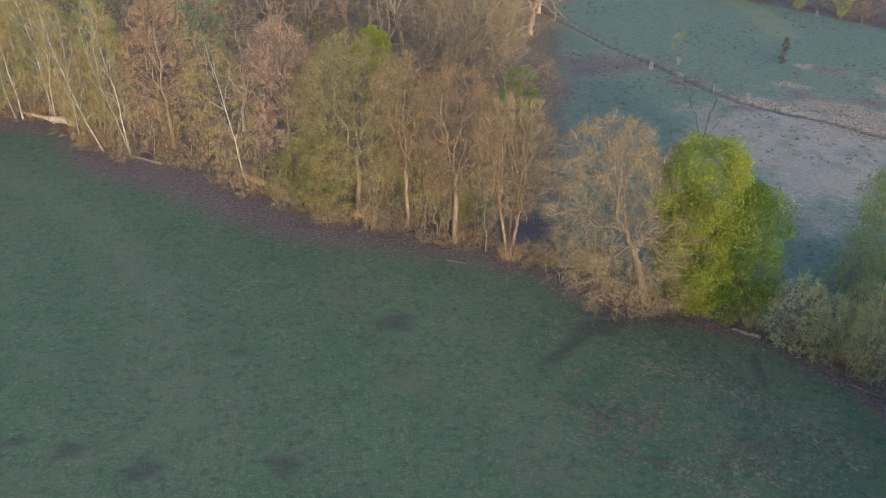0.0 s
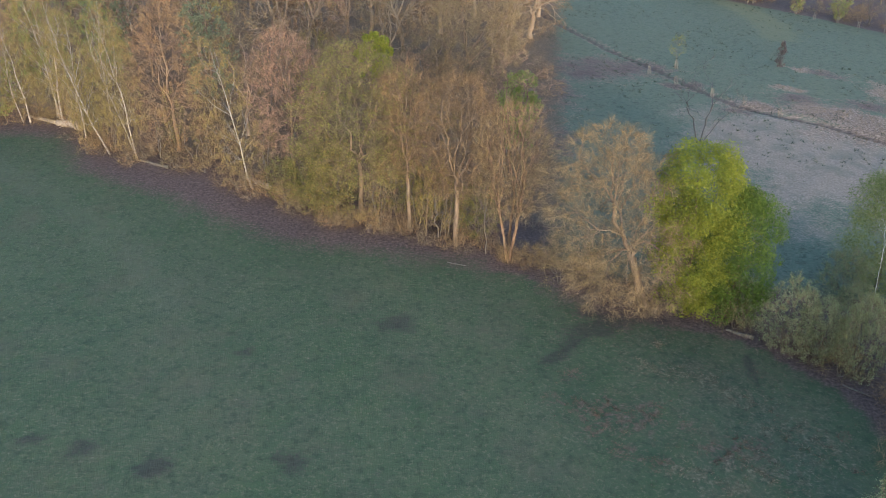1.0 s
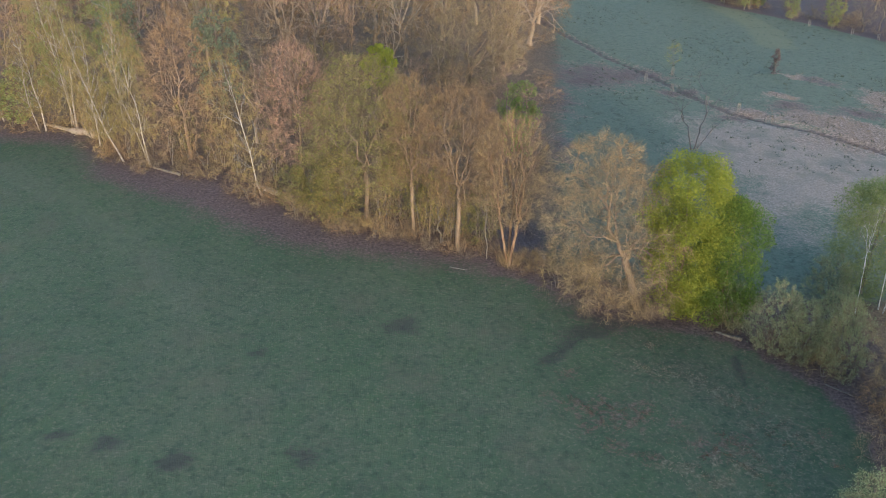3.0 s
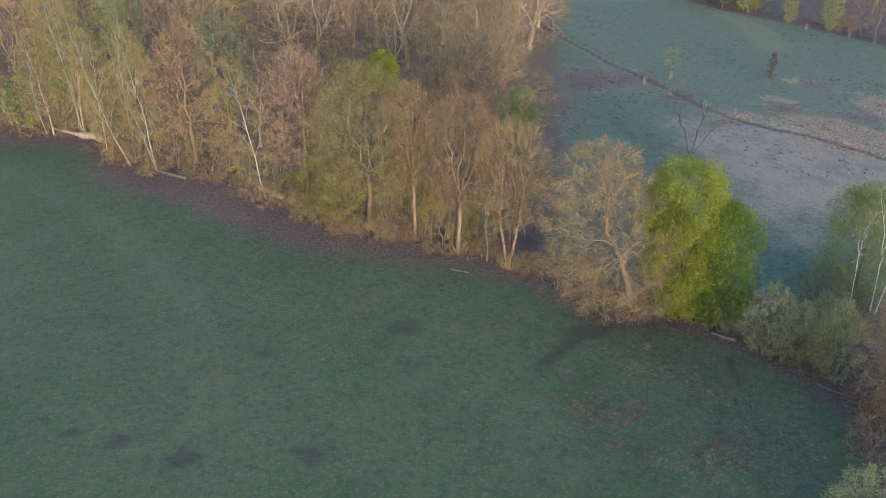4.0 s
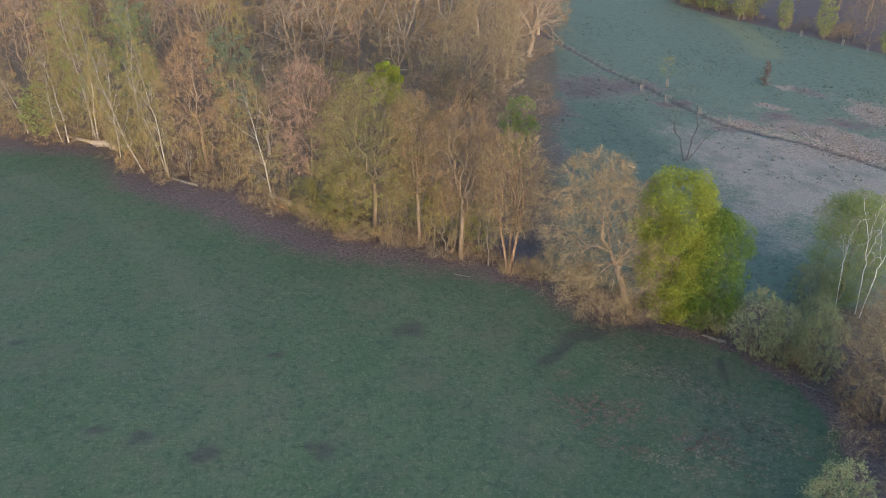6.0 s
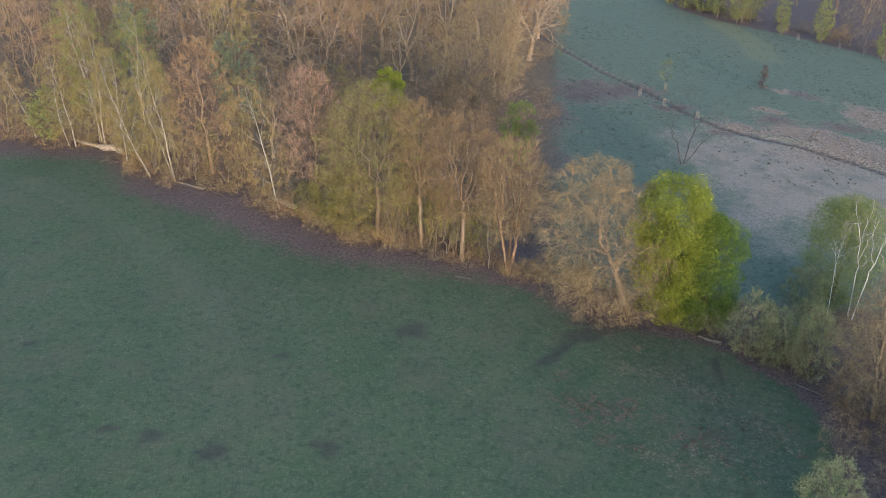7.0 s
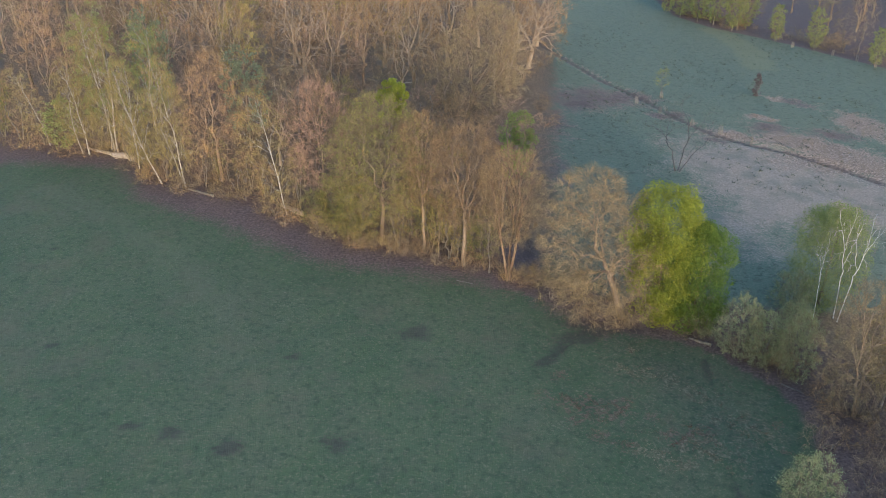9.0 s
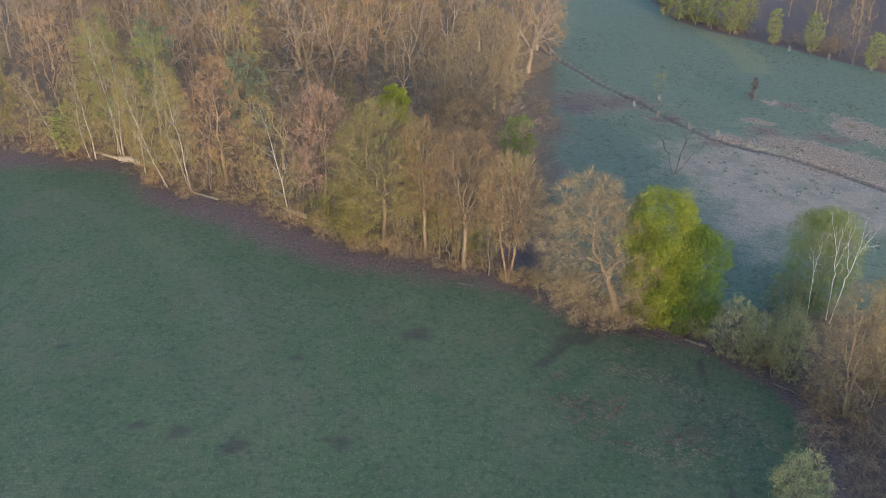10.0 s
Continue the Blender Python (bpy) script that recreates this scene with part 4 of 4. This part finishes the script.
plant("willow_bush", BRUSH[2], 14.0, 74.0, 5.0, 6.0, 90, "tawny bare willow bush at the foot of a larger willow", "bush", "willow bushes by the stream")

# the tall back row, then the depth of the wood
for i, (x, y, h, w, lean) in enumerate([(-37.4, 150.0, 24.5, 18, -3), (-33.6, 151.0, 25, 15, 7), (9.5, 179.0, 22, 17, 6), (4.0, 160.0, 17, 14, 3), (-16.0, 158.0, 24, 15, 0), (-51.0, 143, 22, 14, 0), (-58, 158, 24, 15, 0), (-44, 168, 25, 16, 0),
                                        (-24, 172, 25, 16, 0), (-10, 178, 25, 15, 0), (-3, 195, 24, 14, 0), (-64, 143, 22, 13, -3), (-74, 154, 23, 14, 0), (-33, 188, 25, 16, 0), (-18, 198, 25, 16, 0), (-53, 184, 24, 15, 0), (12, 200, 24, 15, 4), (-70, 174, 24, 15, 0)]):
    plant("oak_tree", OAK[i % 3], x, y, h, w, 57 * i, "large bare tree with crooked pale limbs", "tree", BACK, (lean, 0))
plant("oak_tree", TAWNY_OAK[0], -4.2, 142.2, 23.0, 18.5, 0, "large bare tree with dense tawny twigs down to the brush", "tree", BACK)
plant("bare_tree", FILL[4], -8.2, 144.5, 15.0, 11.5, 30, "bare tawny tree with a pale trunk on dark ground", "tree", BACK, (-3, 0))
plant("bare_tree", FILL[4], 1.5, 150.0, 17.0, 13.0, 100, "bare tawny tree beside large oaks", "tree", BACK, (4, 0))
plant("bare_tree", FILL[4], -17.0, 147.0, 19.0, 13.0, 200, "bare tawny tree beside large oaks", "tree", BACK)
for i, (x, y, h, w) in enumerate([(-29.5, 141.0, 7.5, 8.0), (-25.0, 144.0, 7.0, 8.5), (-20.5, 141.5, 6.5, 7.0), (-33, 139, 6.0, 7.0), (-14.5, 139, 6.5, 7.0)]):
    plant("small_tree", LOW[(2, 0)[i % 2]], x, y, h, w, 77 * i, "low grey bare tree in front of tall oaks", "tree", BACK)


def woods(name, rows, label):
    """Many trees too far in to pick apart, in one mesh. rows: form, x, y, height, width, turn."""
    verts, faces, slots, mats, count = [], [], [], [], 0
    for form, x, y, h, w, turn in rows:
        height, spread = form["size"]
        k = radians(turn)
        for key in ("trunk", "crown", "leaves"):
            if key not in form:
                continue
            mesh = form[key]
            if mesh.materials[0] not in mats:
                mats.append(mesh.materials[0])
            v = np.empty(len(mesh.vertices) * 3)
            mesh.vertices.foreach_get("co", v)
            v = v.reshape(-1, 3)
            a, b = v[:, 0] * w / spread, v[:, 1] * w / spread
            verts.append(np.stack([x + a * math.cos(k) - b * math.sin(k), y + a * math.sin(k) + b * math.cos(k), v[:, 2] * h / height + ground_z(x, y)], 1))
            faces += [[i + count for i in p.vertices] for p in mesh.polygons]
            slots += [mats.index(mesh.materials[0])] * len(mesh.polygons)
            count += len(v)
    mesh = bpy.data.meshes.new(name)
    mesh.from_pydata(np.concatenate(verts).tolist(), [], faces)
    for m in mats:
        mesh.materials.append(m)
    mesh.polygons.foreach_set("material_index", slots)
    return tagged(new(name, mesh), label, "woodland", kind="stuff")


planted = [(o.location.x, o.location.y) for o in scene.objects if o.type == "EMPTY"]
edge_d = lambda x, y: [float(v[0]) for v in from_line(np.array([x]), np.array([y]), WOOD_EDGE)]
made, deep = 0, []
for _ in range(6000):
    x, y = rng.uniform(-175, 14), rng.uniform(86, 275)
    d, s = edge_d(x, y)
    if x < -0.64 * (y + 25) - 4 or y > 262 or (x < -55 and y > 242):
        continue
    if s * d < 3.5 or x > 6 + (y - 110) * 0.05 or made >= 250:
        continue
    if x > -64 and 137 < y < 180 and rng.uniform() < 0.93:
        continue
    if x > -44 and 115 < y < 139 and (x > -24 or rng.uniform() < 0.9):
        continue
    if x < -150 + (y - 150) * 0.1 and y < 140:
        continue
    if any((x - a) ** 2 + (y - b) ** 2 < (6.4 if y < 118 else 9.2) ** 2 for a, b in planted):
        continue
    planted.append((x, y))
    made += 1
    pick = rng.uniform()
    apart = y < 190
    h = rng.uniform(13, 19) if (x > -50 and y < 117) else rng.uniform(18, 25)
    if not apart:
        deep.append((DISTANT[int(rng.choice([0, 1, 2, 3], p=[0.4, 0.25, 0.25, 0.1]))], x, y, h, rng.uniform(11, 15), rng.uniform(0, 360)))
    elif pick < 0.08:
        plant("birch_tree", FILL_BIRCH[0], x, y, h, 7, rng.uniform(0, 360), "tall white-barked birch with pale green young leaves", "birch tree", BACK, (-2, 0))
    else:
        n = int(rng.choice([0, 1, 2, 3, 4], p=[0.30, 0.22, 0.14, 0.12, 0.22]))
        plant("bare_tree", FILL[n], x, y, h, rng.uniform(11, 15), rng.uniform(0, 360), ("bare brown tree deep in the wood", "bare tree with reddish twigs deep in the wood", "bare grey tree deep in the wood", "bare tree with olive buds deep in the wood", "bare tree with tawny twigs deep in the wood")[n], "tree", BACK)
woods("deep_wood", deep, "bare brown treetops in the depth of the wood")
for i in range(22):
    x, y = -44 + 40 * (i + rng.uniform(0, 1)) / 22, rng.uniform(113, 138)
    n = (2, 0, 1)[i % 3]
    plant("small_tree", LOW[n], x, y, rng.uniform(6, 10), rng.uniform(6, 8.5), rng.uniform(0, 360), ("low bare brown tree under tall oaks", "low bare reddish tree under tall oaks", "low bare grey tree under tall oaks")[n], "tree", BACK)
for i in range(26):
    x, y = rng.uniform(-45, 2), rng.uniform(116, 140)
    plant("brush", BRUSH[int(rng.integers(2))], x, y, rng.uniform(2, 4), rng.uniform(3, 6), rng.uniform(0, 360), "bare understorey shrub in the shade of the wood", "bush", "brush in the wood")

# far wood beyond the meadow
for i, (x, y, h, w) in enumerate([(53.6, 249, 13, 7), (57, 244, 14, 8), (61.4, 240.1, 15, 8.5), (65.2, 236.1, 17, 9), (69.4, 230.5, 17, 8), (79.1, 221.5, 10.4, 5.2), (87.6, 214.6, 11.5, 5.8), (98.9, 201, 10.3, 6), (74.0, 233.0, 14, 7)]):
    plant("young_tree", FRESH[0], x, y, h, w, 77 * i, "young tree in fresh yellow-green leaf by the far wood", "tree", FAR)
made, deep = 0, []
for _ in range(3000):
    x, y = rng.uniform(50, 165), rng.uniform(190, 310)
    d, s = [float(v[0]) for v in from_line(np.array([x]), np.array([y]), FAR_EDGE)]
    if s * d < 2.5 or made >= 85 or any((x - a) ** 2 + (y - b) ** 2 < 4.6 ** 2 for a, b in planted):
        continue
    planted.append((x, y))
    made += 1
    # mostly grey twigs: the shade over this wood is put into their colour
    n = int(rng.choice([0, 1, 2, 3], p=[0.05, 0.2, 0.65, 0.1]))
    if s * d > 16:
        deep.append((DISTANT[n], x, y, rng.uniform(12, 19), rng.uniform(7.5, 10), rng.uniform(0, 360)))
        continue
    plant("bare_tree", FILL[n], x, y, rng.uniform(12, 19), rng.uniform(7.5, 10), rng.uniform(0, 360), ("bare brown tree of the far wood", "bare reddish tree of the far wood", "bare tree of the far wood, coloured grey as if shaded", "olive budding tree of the far wood")[n], "tree", FAR)
woods("far_wood", deep, "bare trees in the depth of the far wood, mostly grey as if shaded")


for i in range(60):
    k = rng.uniform(1.2, 7.8)
    j = int(k)
    (ax, ay), (bx, by) = FAR_EDGE[j], FAR_EDGE[j + 1]
    plant("brush", BRUSH[1 if i % 3 else 0], ax + (bx - ax) * (k - j) + rng.uniform(0, 5), ay + (by - ay) * (k - j) + rng.uniform(1, 14), rng.uniform(2, 5), rng.uniform(4, 7), rng.uniform(0, 360), "bare grey shrub at the foot of the far wood", "bush", "brush of the far wood")


# ---- fallen wood ----
def fallen_log(x0, y0, x1, y1, r0, r1, label, mat=None, seed=0, stubs=3):
    g = np.random.default_rng(seed)
    s = Strokes()
    n = 7
    pts = []
    for i in range(n):
        u = i / (n - 1)
        x, y = x0 + (x1 - x0) * u + g.normal(0, r0 * 0.2), y0 + (y1 - y0) * u + g.normal(0, r0 * 0.2)
        pts.append(np.array((x - x0, y - y0, ground_z(x, y) - ground_z(x0, y0) + (r0 + (r1 - r0) * u) * 0.85)))
    s.tube(pts, r0, r1, 9)
    s.f.append(tuple(range(8, -1, -1)))
    ob = new("fallen_log", s.wood_mesh("fallen_log", mat or WOOD_PALE))
    ob.location = (x0, y0, ground_z(x0, y0))
    for _ in range(stubs):
        t = Strokes()
        p, d = along(pts, g.uniform(0.3, 0.95))
        t.tube(grow_path(g, p, fan(g, d, 55, g.uniform(0.3, 2.8)) + np.array((0, 0, 0.5)), g.uniform(0.5, 1.4), 3, 0.1, 0.05), r1 * 0.45, r1 * 0.1, 5)
        new("branch_stub", t.wood_mesh("branch_stub", mat or WOOD_PALE)).parent = ob
    return tagged(ob, label, "log")


fallen_log(-26.4, 93.6, -30.2, 96.2, 0.42, 0.28, "pale barkless fallen trunk at the wood edge", seed=1)
fallen_log(-57.9, 109.2, -62.0, 110.2, 0.62, 0.50, "thick pale fallen trunk lying among birches", seed=2, stubs=2)
fallen_log(-62.6, 110.6, -67.4, 112.6, 0.30, 0.18, "thin pale fallen trunk among birches", seed=3)
fallen_log(28.4, 66.9, 26.0, 68.1, 0.24, 0.12, "short grey log in the grass by the bushes", BARK_GREY, seed=4, stubs=1)
fallen_log(-41.0, 97.6, -45.5, 99.4, 0.24, 0.14, "mossy grey fallen stem in the brush", BARK_GREY, seed=5)


fallen_log(36.2, 49.2, 37.2, 50.6, 0.10, 0.06, "short grey broken branch by the thicket", BARK_GREY, seed=6, stubs=1)
fallen_log(34.8, 60.4, 36.8, 58.9, 0.08, 0.05, "thin grey fallen branch under the bushes", BARK_GREY, seed=7, stubs=2)
fallen_log(-2.5, 77.9, -0.4, 77.3, 0.05, 0.03, "thin grey stick lying in the grass", BARK_GREY, seed=8, stubs=2)


# ---- stakes round young trees along the ditch ----
def box(bm, x, y, z, sx, sy, sz):
    bmesh.ops.create_cube(bm, size=1, matrix=pose(x, y, z) @ Matrix.Diagonal((sx, sy, sz, 1)))


def part(name, bm, mat, parent, label=""):
    bmesh.ops.bevel(bm, geom=bm.edges[:], offset=0.012, segments=1, affect="EDGES")
    mesh = bpy.data.meshes.new(name)
    bm.to_mesh(mesh)
    bm.free()
    mesh.materials.append(mat)
    ob = new(name, mesh)
    ob.parent = parent
    return tagged(ob, label)


guard = new("tree_guard")
for k, (sx, sy) in enumerate(((-0.26, -0.2), (0.26, -0.2), (0.0, 0.28))):
    bm = bmesh.new()
    box(bm, sx, sy, 0.8, 0.11, 0.10, 1.6)
    part("stake", bm, WOOD_STAKE, guard)
for k, z in enumerate((0.7, 1.45)):
    bm = bmesh.new()
    box(bm, 0, -0.26, z, 0.60, 0.03, 0.07)
    part("rail", bm, WOOD_STAKE, guard)
tagged(guard, "pale wooden stake guard round a young tree", "tree guard", "tree guards in the meadow")
places = [(31.9, 157.7), (38.0, 162.8), (36.1, 152.0), (41.7, 146.9), (46.3, 142.3), (51.2, 137.3), (82.2, 215.6), (90.8, 209.2), (95.9, 205.5), (98.7, 200.4), (79.1, 221.0), (87.6, 214.1)]
for i, (x, y) in enumerate(places):
    m = pose(x, y, ground_z(x, y), 0, 0, 15 * math.sin(i * 2.1))
    if i == 0:
        guard.matrix_basis = m
    else:
        copy_thing(guard, m)
plant("young_tree", SAPLING[0], 38.0, 163.0, 7.0, 4.4, 0, "small sapling with sparse green leaves in a stake guard", "tree")
plant("dark_shrub", DARK[0], 60.0, 168.3, 5.4, 1.9, 0, "narrow dark evergreen shrub standing on the meadow", "shrub")

# ---- grass tufts, dead leaves and stalks ----
GRASS = twig_material("grass blades", (0.050, 0.078, 0.034), (0.075, 0.105, 0.048), (0.110, 0.125, 0.066))
DEWY = twig_material("dewy grass blades", (0.090, 0.112, 0.064), (0.115, 0.13, 0.08), (0.15, 0.152, 0.10))
DEAD = twig_material("dead leaves and stalks", (0.055, 0.045, 0.034), (0.095, 0.074, 0.053), (0.155, 0.12, 0.085))
STRAW = twig_material("straw tussock blades", (0.088, 0.075, 0.052), (0.145, 0.126, 0.090), (0.225, 0.20, 0.148))
RUSTY = twig_material("rusty dead tussock blades", (0.066, 0.046, 0.034), (0.112, 0.078, 0.058), (0.165, 0.122, 0.092))
RUSH = twig_material("dark rush blades", (0.035, 0.046, 0.030), (0.058, 0.072, 0.046), (0.085, 0.10, 0.065))
REED = twig_material("tan reed stalks", (0.15, 0.11, 0.075), (0.21, 0.158, 0.108), (0.28, 0.215, 0.15))


def scatter(name, n, area, keep, tall, wide, mat, label, category, per=3, lie=0.5, seed=0, clump=0.05):
    """Tufts of blades over an area of the ground; keep() says where."""
    g = np.random.default_rng(seed)
    x, y = g.uniform(area[0], area[1], n), g.uniform(area[2], area[3], n)
    ok = keep(x, y, g.uniform(0, 1, n))
    x, y = np.repeat(x[ok], per), np.repeat(y[ok], per)
    m = len(x)
    x, y = x + g.normal(0, clump, m), y + g.normal(0, clump, m)
    base = np.stack([x, y, rough_height(x, y) - 0.02], 1)
    way = np.stack([g.normal(0, lie, m), g.normal(0, lie, m), np.ones(m)], 1)
    tip = base + way * (tall * g.uniform(0.5, 1.3, m))[:, None]
    return tagged(new(name, sliver_mesh(name, base, tip, wide * g.uniform(0.6, 1.3, m), g, mat)), label, category, kind="stuff")


def on_pasture(x, y, r):
    d, s = from_line(x, y, LITTER_EDGE)
    lumps = 0.5 + 0.5 * np.sin(x * 0.7 + 2 * np.sin(y * 0.5)) * np.sin(y * 0.8 + 2 * np.sin(x * 0.4))
    return (s * d < 1) & (r < 0.25 + 0.75 * lumps) & (np.abs(x) < 0.62 * (y + 20))


def on_litter(x, y, r):
    d, s = from_line(x, y, LITTER_EDGE)
    return (s * d > -2.5) & (s * d < 14) & (r < np.clip(0.4 + s * d * 0.15, 0, 1))


def on_beyond(x, y, r):
    return (x > 8) & (from_line(x, y, FAR_EDGE)[1] < 0) & (from_line(x, y, WOOD_EDGE)[1] > 0) & (x < 0.62 * (y + 20))


scatter("grass", 52000, (-82, 40, 30, 112), on_pasture, 0.09, 0.035, GRASS, "short damp green grass tufts of the pasture", "grass", seed=1)
scatter("meadow_grass", 14000, (8, 110, 80, 260), on_beyond, 0.10, 0.05, DEWY, "pale dewy grass of the meadow beyond", "grass", seed=2)
scatter("dead_leaves", 26000, (-82, 40, 40, 118), on_litter, 0.10, 0.07, DEAD, "brown dead leaves and twigs along the wood edge", "leaf litter", per=2, lie=1.4, seed=3)
scatter("tussocks", 2800, (5, 34, 42, 72), lambda x, y, r: r < blotches(x, y, ROUGH) ** 2 * 0.5 + 0.10 * (y < 62), 0.12, 0.045, DEAD, "dull brown dead tussocks in the rough pasture", "grass", per=8, lie=0.8, seed=4, clump=0.10)
scatter("rusty_tussocks", 9000, (5, 36, 38, 72), lambda x, y, r: r < blotches(x, y, RUST) ** 2 * 0.8, 0.08, 0.05, RUSTY, "rust-brown dead dock and tussocks in the pasture", "grass", per=12, lie=1.6, seed=6, clump=0.13)
scatter("straw_tussocks", 9000, (5, 36, 38, 72), lambda x, y, r: r < blotches(x, y, STRAW_SPOTS) ** 2 * 0.6, 0.08, 0.05, STRAW, "pale straw-coloured tussocks in the pasture", "grass", per=12, lie=1.6, seed=7, clump=0.13)
scatter("rushes", 1500, (12, 100, 110, 235), lambda x, y, r: on_beyond(x, y, r) & (r < 0.2 + 0.8 * (np.sin(x * 0.13 + 1) * np.sin(y * 0.11) > 0.1)), 0.35, 0.10, RUSH, "small dark rush clumps on the meadow beyond", "rushes", per=7, lie=0.6, seed=8, clump=0.22)
scatter("reeds", 60000, (5, 90, 125, 235), lambda x, y, r: r < blotches(x, y, DRY) ** 2 * 0.8, 0.32, 0.045, REED, "tan dry reeds and dead grass by the ditch", "reeds", lie=0.35, seed=5)
